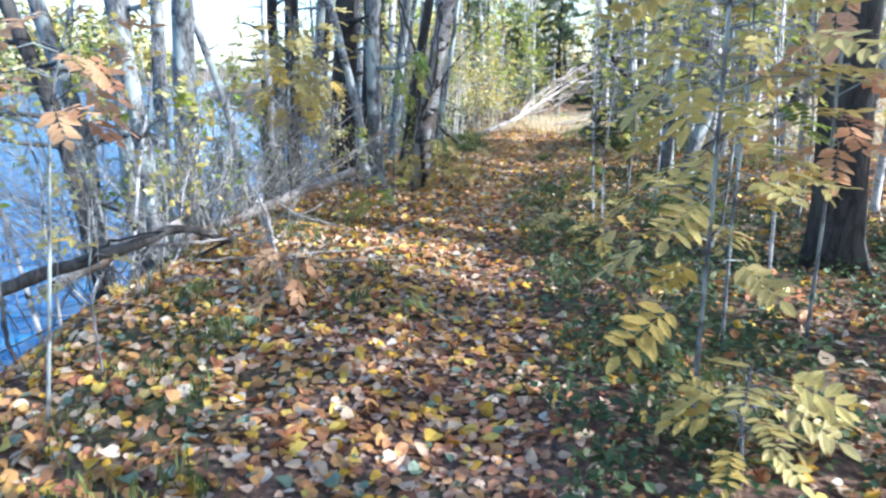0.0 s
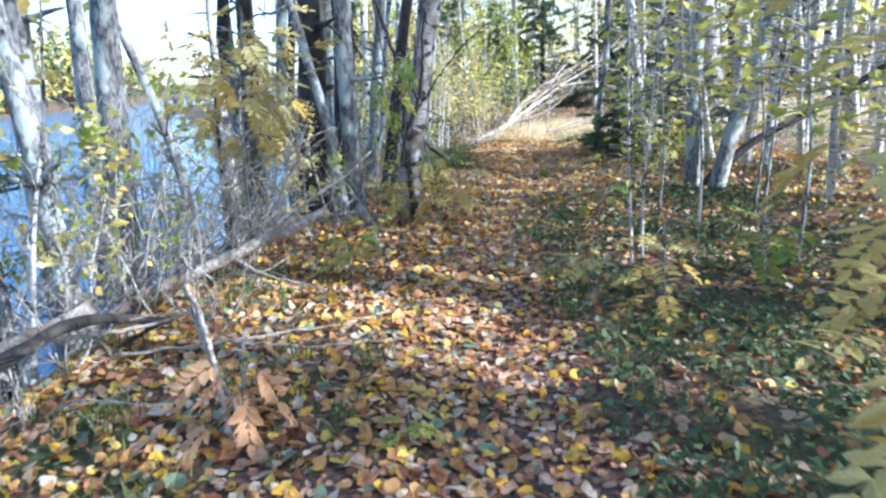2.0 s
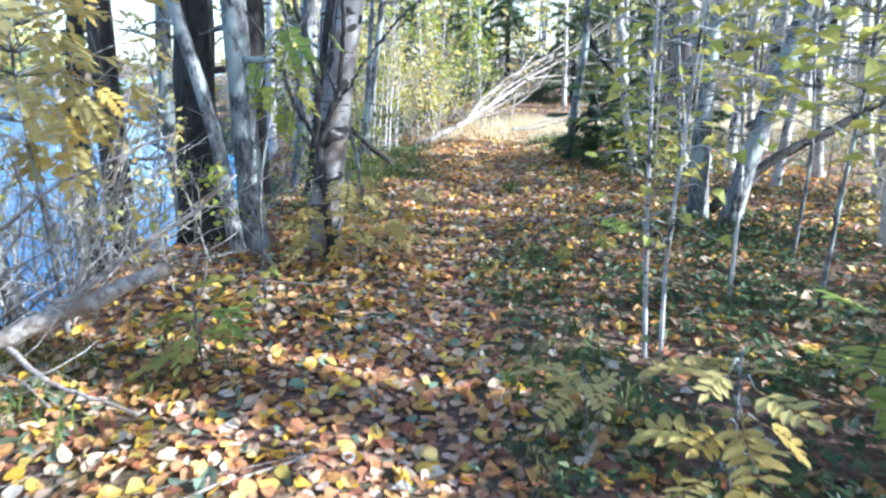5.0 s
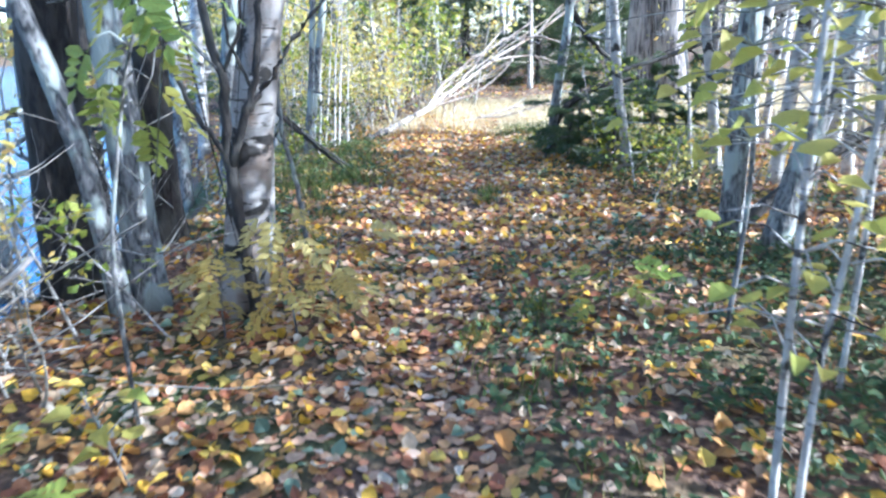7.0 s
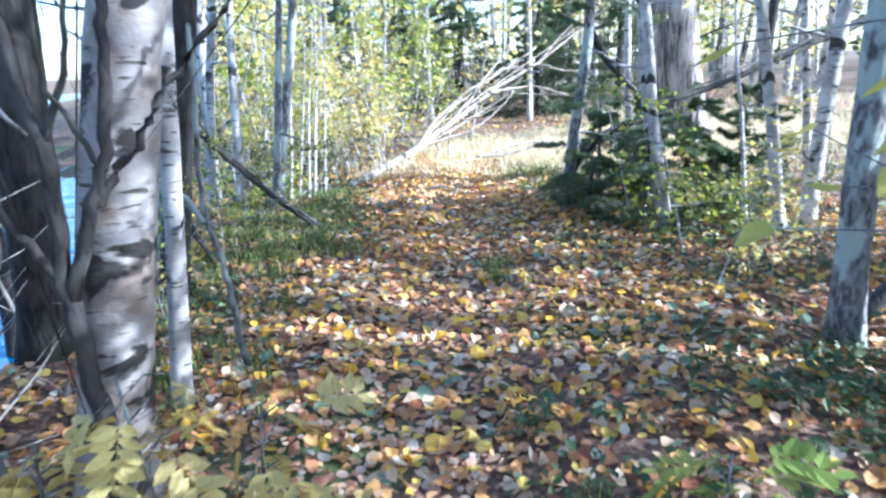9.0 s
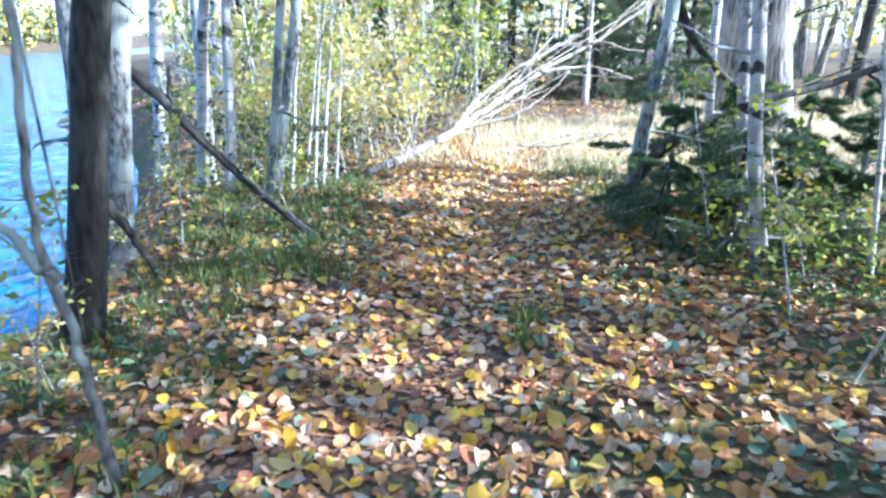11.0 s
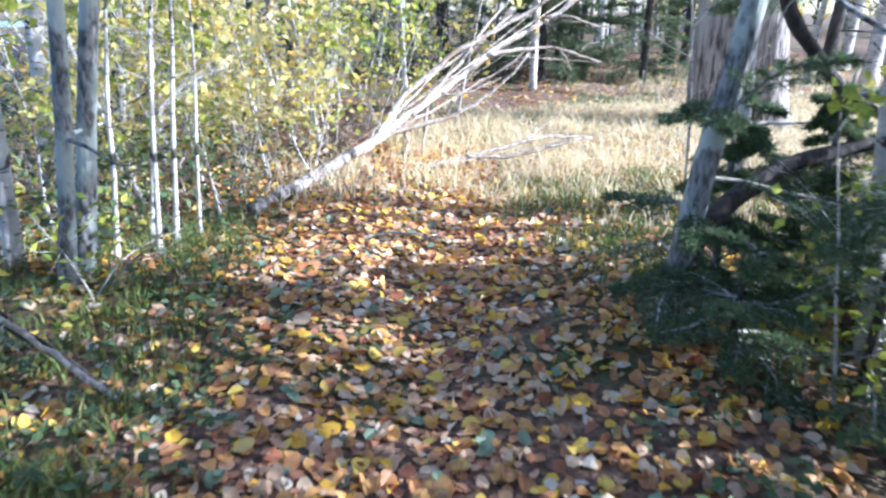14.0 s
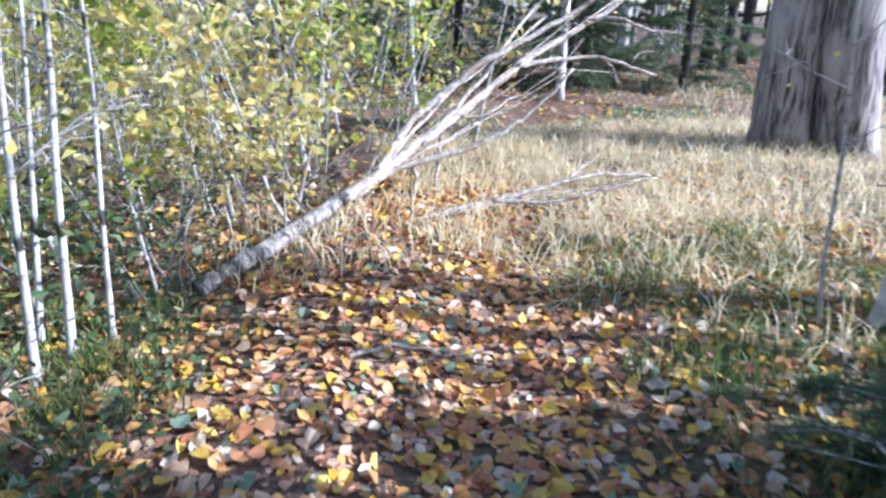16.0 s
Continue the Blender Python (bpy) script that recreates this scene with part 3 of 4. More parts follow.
copies(patterns[1:4] + near_thicket, list(zip(rng.uniform(2.9, 5.2, 16), rng.uniform(8.0, 12.0, 16))), 0.25, 0.5, 12)
copies(patterns[1:5] + near_thicket, [(-1.9, 5.6), (-2.3, 6.3), (-1.6, 7.2), (-2.5, 7.0), (-2.2, 4.9), (-1.3, 7.9), (-2.9, 6.9), (-2.6, 4.2), (-1.1, 8.2), (-0.6, 8.1)], 0.4, 0.75, 12)
copies(patterns[2:], [(-2.6, 5.2), (-2.9, 8.3), (-1.9, 9.6), (-1.5, 10.9), (-3.3, 7.2), (-1.4, 9.4), (-3.0, 5.8), (-2.7, 7.9), (-3.6, 6.6), (-2.3, 9.4), (-3.2, 8.8), (-3.0, 4.6), (-2.4, 8.0)], 0.6, 0.9)
patterns_tall = []
for k in range(5):
    patterns_tall.append(tall("birch_tree", "tall slender forest tree with yellow leaves", [(50 + 2 * k, -60, 0), (50 + 2 * k + rng.normal(0, 0.1), -60, 2)], 0.06 + 0.022 * k, (M_BIRCH, M_GREY, M_DARK, M_BIRCH, M_PINE)[k], 8 + k, (M_YELLOW, M_LIME, M_GREEN, M_YELLOW, M_GREEN)[k], (1000, 1000, 1100, 900, 1000)[k],
                              limb_from=(0.12, 0.2, 0.35, 0.12, 0.4)[k], limbs=8, dead=1, group="forest trees"))
spots = list(zip(rng.uniform(-6, 22, 110), rng.uniform(21, 48, 110))) + list(zip(rng.uniform(11, 26, 12), rng.uniform(21, 27, 12)))
# Unseen trees beside and behind the start, added to cast dappled shade.
spots += list(zip(rng.uniform(5.5, 13.0, 5), rng.uniform(-1.0, 7.0, 5))) + list(zip(rng.uniform(-1.5, 9, 18), rng.uniform(-12, -3, 18))) + list(zip(rng.uniform(8, 20, 5), rng.uniform(-14, -2, 5)))
spots += [(8.4, 3.9), (9.6, 2.2), (4.2, -1.6), (6.0, -3.2), (3.2, -1.9), (4.9, -2.4), (7.2, -3.4), (9.2, -4.6), (11.2, 1.2), (3.4, -4.2), (5.4, -5.6), (8.0, -7.0), (2.0, -6.0)]
copies(patterns_tall, [(x, y) for x, y in spots if x > np.interp(y, EDGE_Y, EDGE_X) + 0.3 and not (3 < x < 9.0 and 14 < y < 20)], 0.75, 1.3, 2)
# Dense trees added mostly outside the view to shade the near path.
copies(patterns_tall[2:3], [(6.9, 8.6), (8.3, 8.2), (9.7, 7.7), (11.0, 7.0), (6.6, 7.0), (8.1, 6.5), (9.5, 6.0), (5.6, -0.4), (7.6, -1.2), (4.6, -3.3), (9.4, -2.0)], 0.9, 1.1, 2)


tall("larch_tree", "golden yellow larch beyond the grass", [(9.9, 25.2, 0), (9.9, 25.2, 2)], 0.14, M_DARK, 10, M_YELLOW, 2600, limb_from=0.1, limbs=14, limb_length=2.4)
tall("larch_tree", "golden yellow larch beyond the grass", [(11.6, 26.4, 0), (11.6, 26.4, 2)], 0.14, M_DARK, 11, M_YELLOW, 2600, limb_from=0.1, limbs=14, limb_length=2.4)
slim = tall("birch_tree", "bare white birch standing in the sun", [(8.2, 13.4, 0), (8.25, 13.4, 2.2)], 0.07, M_BIRCH, 9, leaves=90, dead=4, limbs=6, limb_from=0.5)
tagged(slim, group="sunlit birches")
for x, y, g in ((5.3, 10.6, 0.8), (5.9, 11.6, 1.0), (6.6, 10.9, 0.9), (5.6, 12.6, 0.7), (7.2, 12.3, 1.1), (6.2, 13.3, 0.8), (9.0, 12.2, 1.2), (7.9, 11.2, 0.9), (10.3, 14.0, 1.1), (11.5, 12.6, 1.2), (9.4, 15.6, 1.0), (12.8, 15.2, 1.3), (10.8, 17.4, 1.2), (13.9, 18.0, 1.4), (5.1, 9.4, 0.7), (6.9, 9.6, 1.0), (4.9, 7.9, 0.8), (5.8, 6.9, 1.1), (4.4, 6.6, 0.6), (6.6, 5.6, 1.0), (5.2, 5.2, 0.9), (7.6, 7.4, 1.2), (4.1, 8.0, 0.6), (8.8, 6.2, 1.2), (4.6, 3.9, 0.9)):
    q = copy_thing(slim, pose(x, y, float(ground(x, y)) - 0.03, rng.normal(0, 4), rng.normal(3, 4), rng.uniform(0, 360)))
    q.scale = (g, g, g)


# Leafy birches added on the sunward side so their crowns shade the path.
tall("birch_tree", "leafy yellow-green birch added to shade the path", [(5.6, 6.8, 0), (5.7, 6.8, 2)], 0.08, M_BIRCH, 7, M_LIME, 1500, limb_from=0.22, limbs=12, limb_length=1.8)
tall("birch_tree", "leafy yellow-green birch added to shade the path", [(7.0, 5.4, 0), (7.0, 5.4, 2)], 0.08, M_BIRCH, 7, M_LIME, 1500, limb_from=0.22, limbs=12, limb_length=1.8)
tall("birch_tree", "leafy yellow birch added out of view for shade", [(7.2, 1.4, 0), (7.2, 1.4, 2)], 0.09, M_BIRCH, 8, M_YELLOW, 1500, limb_from=0.22, limbs=12, limb_length=2.0)
tall("birch_tree", "leafy yellow birch added out of view for shade", [(6.2, 0.2, 0), (6.2, 0.2, 2)], 0.09, M_BIRCH, 8, M_YELLOW, 1500, limb_from=0.22, limbs=12, limb_length=2.0)

# ---- young spruces by the path ----
def spruce(label, line, radius, height, whorls, reach, low=0.12, extra=(), whole=False, needle=0.038):
    sprays, boughs = [], []
    base = np.array([line[0][0], line[0][1], float(ground(line[0][0], line[0][1]))])
    top = tagged(new("spruce_tree"), label, "tree")
    top.location = base
    pts = np.array([*line, (line[-1][0] + 0.05, line[-1][1], height)], float) - base
    pts[0, 2] = -0.05
    c = smooth_line(pts, 12)
    part("trunk", mesh_from("trunk", *tube(c, [radius * 1.25, radius, radius * 0.8, radius * 0.2], 10, 0.12), M_GREY if not whole else M_DARK), top)
    for e in extra:
        q = smooth_line(np.array(e[0], float) - base, 6)
        part("limb", mesh_from("limb", *tube(q, [e[1], e[1] * 0.6], 8, 0.12), M_DARK), top, "dark crooked limb")
    for k in range(whorls):
        u = low + (0.97 - low) * k / whorls
        i = int(np.clip(np.searchsorted(c[:, 2], u * height), 1, len(c) - 2))
        for a in np.arange(4) * 1.571 + rng.uniform(0, 1.5, 4):
            i = int(np.clip(i + rng.integers(-1, 2), 1, len(c) - 2))
            ln = reach * (1 - 0.75 * u) * rng.uniform(0.6, 1.15) * (0.45 if math.cos(a) < 0.1 and not whole else 1)
            line_b = limb_line(c[i], (math.cos(a), math.sin(a), rng.uniform(-0.35, 0.5)), ln, 0.035, 9, 0.10)
            pieces, needles = [tube(line_b, [0.011, 0.004], 4)], []
            for j in range(2, 10):
                for side in (-1, 1):
                    d = line_b[j] - line_b[j - 1]
                    d = d / np.linalg.norm(d)
                    w = np.array([-d[1], d[0], 0]) * side
                    tw = limb_line(line_b[j], d * 0.75 + w, ln * 0.42 * (1.15 - j / 10), 0.05, 5, 0.07)
                    pieces.append(tube(tw, [0.003, 0.0015], 4))
                    needles.append(tw)
            sprays += needles
            if whole:
                boughs += pieces
            else:
                part("branch", mesh_from("branch", *joined(pieces), M_TWIG), top)
    if whole:
        part("bough_frame", mesh_from("bough_frame", *joined(boughs), M_TWIG), top)
    tw = np.concatenate([np.repeat(q[:-1], 13, 0) + np.repeat(np.diff(q, axis=0), 13, 0) * rng.random((13 * (len(q) - 1), 1)) for q in sprays])
    part("needles", mesh_from("needles", *scatter("needle", tw, needle, None, 3.0), M_NEEDLE, False), top, "short dark green needles")
    return top


spruce("young spruce with a grey trunk and low drooping boughs", [(2.84, 12.55, 0), (2.89, 12.5, 0.8), (3.0, 12.45, 1.55)], 0.05, 5.0, 9, 1.0, 0.03,
       [([(2.87, 12.52, 0.42), (3.05, 12.55, 0.66), (3.45, 12.62, 0.84), (3.95, 12.6, 0.93)], 0.05), ([(3.02, 12.45, 1.75), (3.2, 12.5, 1.45), (3.53, 12.5, 1.15), (3.8, 12.5, 1.03)], 0.035)])
spruce("small bushy spruce in the undergrowth", [(3.75, 12.75, 0), (3.75, 12.75, 0.8)], 0.022, 1.3, 12, 0.9, 0.04)
spruce("small bushy spruce in the undergrowth", [(4.5, 12.2, 0), (4.5, 12.2, 0.7)], 0.022, 1.2, 11, 0.9, 0.04)
spruce("small bushy spruce in the undergrowth", [(3.35, 12.95, 0), (3.35, 12.95, 0.8)], 0.02, 1.2, 11, 0.8, 0.04)
spruce("small bushy spruce in the undergrowth", [(3.95, 12.15, 0), (3.95, 12.15, 0.6)], 0.02, 1.2, 11, 0.8, 0.04)
spruce("bushy young spruce with soft boughs over the path edge", [(3.4, 11.95, 0), (3.4, 11.95, 0.6)], 0.02, 1.1, 5, 1.0, 0.05, whole=True)
spruce("low spruce seedling under the birches", [(2.95, 12.2, 0), (2.95, 12.2, 0.35)], 0.014, 0.6, 5, 0.7, 0.08, whole=True)
edge_spruce = spruce("dark spruce at the edge of the wood", [(7.9, 22.6, 0), (7.9, 22.6, 1.5)], 0.07, 3.6, 14, 1.7, 0.03, whole=True, needle=0.07)
tagged(edge_spruce, group="wood edge spruces")
for x, y in ((6.7, 24.2), (5.9, 23.0), (4.2, 24.4), (2.6, 23.6), (1.0, 24.6), (-0.8, 23.4), (-2.4, 24.8), (3.4, 26.4), (0.1, 26.6), (-1.8, 21.8)):
    q = copy_thing(edge_spruce, pose(x, y, float(ground(x, y)), 0, 0, rng.uniform(0, 360)))
    g = rng.uniform(0.7, 1.25)
    q.scale = (g, g, g)


# ---- dead wood ----
def dead_wood(name, label, lines, mat=M_DEAD):
    """A fallen trunk: the first line is the trunk, the others its limbs."""
    base = np.array(lines[0][0][0], float)
    top = tagged(new(name), label, "dead wood")
    top.location = base
    for k, (line, r0, r1, *own) in enumerate(lines):
        c = smooth_line(np.array(line, float) - base, 7)
        c[1:-1] += rng.normal(0, 0.006, (len(c) - 2, 3))
        part("trunk" if k == 0 else "bark" if own else "limb", mesh_from("dead_limb", *tube(c, [r0, r1], 9, 0.22), own[0] if own else mat), top, "flaking brown bark" if own else "")
    return top


dead_wood("fallen_tree", "bleached fallen tree leaning across the thicket, bark gone", [
    ([(0.80, 15.3, -0.05), (1.25, 15.85, 0.06), (1.76, 16.4, 0.2), (2.65, 17.1, 0.63), (3.46, 17.7, 1.08), (4.38, 18.2, 1.46), (5.1, 18.3, 1.95), (5.8, 18.4, 2.42)], 0.05, 0.018),
    ([(4.38, 18.2, 1.46), (4.75, 18.25, 1.85), (5.15, 18.3, 2.2)], 0.022, 0.008),
    ([(0.76, 15.25, -0.05), (1.25, 15.85, 0.06), (1.7, 16.33, 0.185)], 0.056, 0.05, M_PINE),
    ([(1.9, 16.5, 0.25), (2.2, 16.9, 0.62), (2.83, 17.0, 1.08), (3.63, 17.1, 1.46), (4.0, 17.2, 1.7)], 0.035, 0.015),
    ([(1.7, 16.35, 0.15), (2.03, 16.7, 0.28), (2.76, 16.7, 0.45), (3.25, 16.7, 0.77), (3.49, 16.7, 1.05)], 0.034, 0.012),
    ([(3.3, 17.55, 1.0), (3.73, 17.7, 1.05), (4.21, 17.8, 1.07), (4.8, 17.8, 0.89)], 0.025, 0.008),
    ([(4.1, 18.05, 1.4), (4.4, 17.9, 1.42), (4.76, 17.8, 1.29), (4.95, 17.8, 1.3)], 0.022, 0.008),
    ([(2.3, 16.8, 0.45), (2.9, 17.3, 0.9), (3.3, 17.7, 1.3), (3.9, 18.3, 1.75)], 0.022, 0.01),
    ([(1.9, 16.5, 0.28), (2.5, 17.1, 0.75), (3.2, 17.6, 1.15), (3.7, 18.0, 1.42)], 0.018, 0.008),
    ([(2.0, 16.6, 0.3), (2.6, 16.9, 0.5), (3.1, 17.2, 0.72), (3.6, 17.3, 0.98), (3.8, 17.3, 1.25)], 0.015, 0.006),
    ([(2.65, 17.1, 0.63), (2.9, 17.0, 0.62), (3.3, 17.0, 0.8)], 0.018, 0.006),
    ([(2.2, 16.75, 0.42), (2.24, 16.7, 0.15), (2.2, 16.7, -0.1)], 0.022, 0.012),
    ([(2.5, 17.0, 0.55), (2.45, 16.9, 0.2), (2.42, 16.9, -0.08)], 0.02, 0.012),
    ([(4.2, 17.8, 1.07), (4.35, 17.8, 0.95), (4.42, 17.8, 0.8)], 0.008, 0.004),
    ([(4.5, 17.8, 1.0), (4.62, 17.8, 1.12), (4.75, 17.8, 1.12)], 0.007, 0.004),
])
dead_wood("fallen_limb", "long bleached limb lying over the leaves", [
    ([(1.5, 16.2, -0.1), (2.3, 16.3, 0.0), (3.0, 16.4, 0.12), (3.68, 16.4, 0.28), (4.1, 16.4, 0.24)], 0.032, 0.012),
    ([(2.75, 16.38, 0.08), (3.2, 16.2, 0.1), (3.75, 16.1, 0.26), (4.0, 16.1, 0.30)], 0.022, 0.008),
    ([(3.4, 16.4, 0.22), (3.6, 16.5, 0.34), (3.8, 16.5, 0.5)], 0.01, 0.005)])
dead_wood("fallen_log", "pale broken log lying on the river bank", [
    ([(-2.75, 6.05, -0.25), (-2.3, 6.2, -0.02), (-1.7, 6.35, 0.2), (-1.25, 6.45, 0.36), (-0.87, 6.55, 0.5)], 0.055, 0.04),
    ([(-1.5, 6.4, 0.28), (-1.0, 6.5, 0.6), (-0.7, 6.55, 0.78), (-0.5, 6.55, 0.95)], 0.02, 0.008),
    ([(-1.6, 6.38, 0.2), (-1.3, 6.1, 0.12), (-0.85, 5.9, 0.06)], 0.015, 0.007),
    ([(-1.3, 6.44, 0.36), (-1.2, 6.6, 0.75), (-1.0, 6.6, 1.1), (-0.95, 6.6, 1.35)], 0.012, 0.005),
    ([(-1.9, 6.3, 0.15), (-1.7, 6.5, 0.65), (-1.3, 6.5, 0.95), (-0.75, 6.5, 1.15)], 0.012, 0.005)])
dead_wood("fallen_log", "short broken log over the water's edge", [([(-3.0, 4.7, -0.1), (-2.5, 4.8, 0.15), (-1.98, 4.9, 0.36)], 0.05, 0.045), ([(-2.3, 4.82, 0.22), (-1.7, 5.0, 0.2), (-1.3, 5.05, 0.32)], 0.016, 0.006)])
dead_wood("fallen_branch", "dark branch arching over the water's edge", [([(-3.7, 3.5, -0.6), (-3.0, 3.6, 0.12), (-2.4, 3.75, 0.33), (-1.97, 4.0, 0.42), (-1.9, 4.6, 0.42), (-1.75, 5.3, 0.12)], 0.055, 0.025), ([(-2.2, 3.85, 0.38), (-1.9, 3.7, 0.55), (-1.6, 3.7, 0.6)], 0.014, 0.005), ([(-2.6, 3.7, 0.27), (-2.5, 3.5, 0.05), (-2.35, 3.4, -0.3)], 0.016, 0.008)], M_DARK)
dead_wood("leaning_branch", "dark dead branch leaning from the bank, tip bleached", [
    ([(0.40, 12.55, 0.0), (0.06, 12.62, 0.26), (-0.3, 12.66, 0.63), (-0.62, 12.7, 0.98), (-0.9, 12.75, 1.25)], 0.014, 0.045), ([(-0.58, 12.7, 0.96), (-0.6, 12.7, 1.12), (-0.57, 12.7, 1.25)], 0.018, 0.008)], M_DARK)
dead_wood("leaning_branch", "thin bleached branch resting on the leaves", [([(0.46, 12.4, 0.02), (0.2, 12.52, 0.22), (-0.1, 12.6, 0.48)], 0.014, 0.010)])
dead_wood("leaning_branch", "dark dead branch leaning over the water", [([(-0.42, 11.6, 0.02), (-0.55, 11.6, 0.28), (-0.75, 11.6, 0.6)], 0.02, 0.03)], M_DARK)
dead_wood("dead_tree", "thin dark dead tree leaning against the birches", [([(3.4, 12.1, 1.02), (4.17, 12.1, 1.21), (5.14, 12.1, 1.57), (6.6, 12.1, 2.1)], 0.02, 0.045), ([(4.3, 12.1, 1.26), (4.5, 12.0, 1.05), (4.75, 12.0, 0.95)], 0.012, 0.005)], M_DARK)
dead_wood("dead_tree", "dark leaning dead tree among the birches", [([(3.30, 9.3, 0.0), (3.83, 9.3, 0.45), (4.67, 9.3, 0.86), (5.8, 9.3, 1.5)], 0.05, 0.035)], M_DARK)
dead_wood("dead_stick", "forked dead stick standing in the litter", [
    ([(-1.02, 4.02, 0.0), (-1.05, 4.05, 0.3), (-1.12, 4.1, 0.62), (-1.15, 4.12, 0.7)], 0.016, 0.011), ([(-0.95, 4.05, 0.02), (-1.08, 4.08, 0.35), (-1.16, 4.12, 0.6)], 0.014, 0.008)])
dead_wood("fallen_twig", "thin grey twig lying on the leaves", [([(-1.95, 5.0, 0.04), (-1.3, 5.05, 0.06), (-0.75, 5.2, 0.05), (-0.1, 5.55, 0.05)], 0.012, 0.004), ([(-1.3, 5.05, 0.06), (-0.8, 4.9, 0.05), (-0.35, 4.95, 0.05)], 0.009, 0.004)])
dead_wood("fallen_twig", "short pale twig lying on the path", [([(1.5, 14.2, 0.02), (1.75, 14.28, 0.04), (2.1, 14.1, 0.03)], 0.014, 0.006)])


def bare_shrub(x, y, n, height, lean=0.5, mat=M_TWIG, thick=0.008):
    z = float(ground(x, y))
    top = tagged(new("bare_shrub"), "tangle of bare grey twigs on the bank", "shrub", "bank shrubs")
    top.location = (x, y, z)
    for k in range(n):
        d = rng.normal(0, lean, 3)
        d[2] = 1
        pc, tips = limb_pieces((rng.normal(0, 0.06), rng.normal(0, 0.06), -0.03), d, height * rng.uniform(0.6, 1.2), thick, 0.01, 5, 5, 0.16)
        part("stem", mesh_from("stem", *joined(pc), mat), top)


for x, y, n, h in ((-2.2, 5.3, 5, 1.1), (-1.9, 5.9, 5, 1.2), (-2.6, 6.0, 5, 1.5), (-1.6, 7.0, 4, 1.3), (-2.3, 7.1, 5, 1.4), (-1.1, 7.6, 4, 1.0), (-2.5, 4.4, 4, 1.2), (-2.8, 3.7, 4, 1.4), (-1.7, 8.1, 4, 1.4),
                   (-1.2, 9.3, 4, 1.2), (-0.9, 11.4, 4, 0.9), (-0.3, 13.0, 4, 0.8), (0.1, 13.5, 3, 0.7), (0.6, 15.2, 4, 0.9), (-2.9, 5.0, 4, 1.8), (3.9, 10.2, 3, 1.0), (4.8, 12.9, 4, 1.1), (-2.4, 5.6, 6, 1.6), (-2.0, 6.6, 6, 1.3), (-2.8, 6.6, 5, 2.0), (-1.5, 5.6, 4, 0.9), (-2.1, 4.8, 5, 1.0), (-1.9, 7.5, 5, 1.5), (-3.1, 5.6, 5, 1.9), (-2.6, 5.0, 6, 2.0), (-3.2, 6.4, 6, 2.4), (-2.4, 6.9, 6, 2.0), (-2.9, 7.9, 6, 2.2), (-2.0, 4.2, 4, 0.8), (-3.6, 5.4, 6, 2.6)):
    bare_shrub(x, y, n, h)
for k in range(22):
    y = 6.2 + 3.6 * (k + rng.random()) / 22
    x = float(np.interp(y, EDGE_Y, EDGE_X)) + rng.uniform(-1.1, 0.0)
    bare_shrub(x, y, 4, rng.uniform(1.2, 2.6), 0.7, thick=0.013)
# crooked alder shrub wrapped round the old birch
dead_wood("alder_shrub", "crooked dark alder shrub growing against the birch", [
    ([(-0.22, 8.33, -0.05), (-0.24, 8.33, 0.45), (-0.27, 8.33, 0.88), (-0.25, 8.3, 1.3), (-0.33, 8.3, 1.75), (-0.5, 8.3, 2.3)], 0.036, 0.014),
    ([(-0.25, 8.33, 0.85), (-0.16, 8.32, 1.1), (-0.08, 8.3, 1.3), (-0.03, 8.3, 1.7), (0.0, 8.3, 2.2)], 0.024, 0.01),
    ([(-0.16, 8.32, 1.1), (0.0, 8.3, 1.3), (0.13, 8.3, 1.5), (0.31, 8.3, 1.69), (0.6, 8.3, 1.95)], 0.016, 0.006),
    ([(-0.27, 8.33, 0.9), (-0.42, 8.3, 1.15), (-0.5, 8.3, 1.5), (-0.7, 8.3, 1.8)], 0.016, 0.006),
    ([(-0.1, 8.32, 1.22), (-0.2, 8.25, 1.45), (-0.18, 8.2, 1.8)], 0.010, 0.004),
    ([(-0.25, 8.3, 1.3), (-0.12, 8.25, 1.55), (-0.1, 8.2, 1.9)], 0.012, 0.005)], M_DARK)
dead_wood("alder_shrub", "crooked grey shrub on the bank edge", [([(0.02, 9.6, -0.05), (-0.02, 9.6, 0.5), (-0.11, 9.6, 0.91), (-0.07, 9.6, 1.23), (-0.05, 9.6, 1.7)], 0.02, 0.01), ([(-0.05, 9.6, 0.75), (-0.25, 9.6, 1.0), (-0.35, 9.6, 1.05)], 0.018, 0.01)], M_GREY)


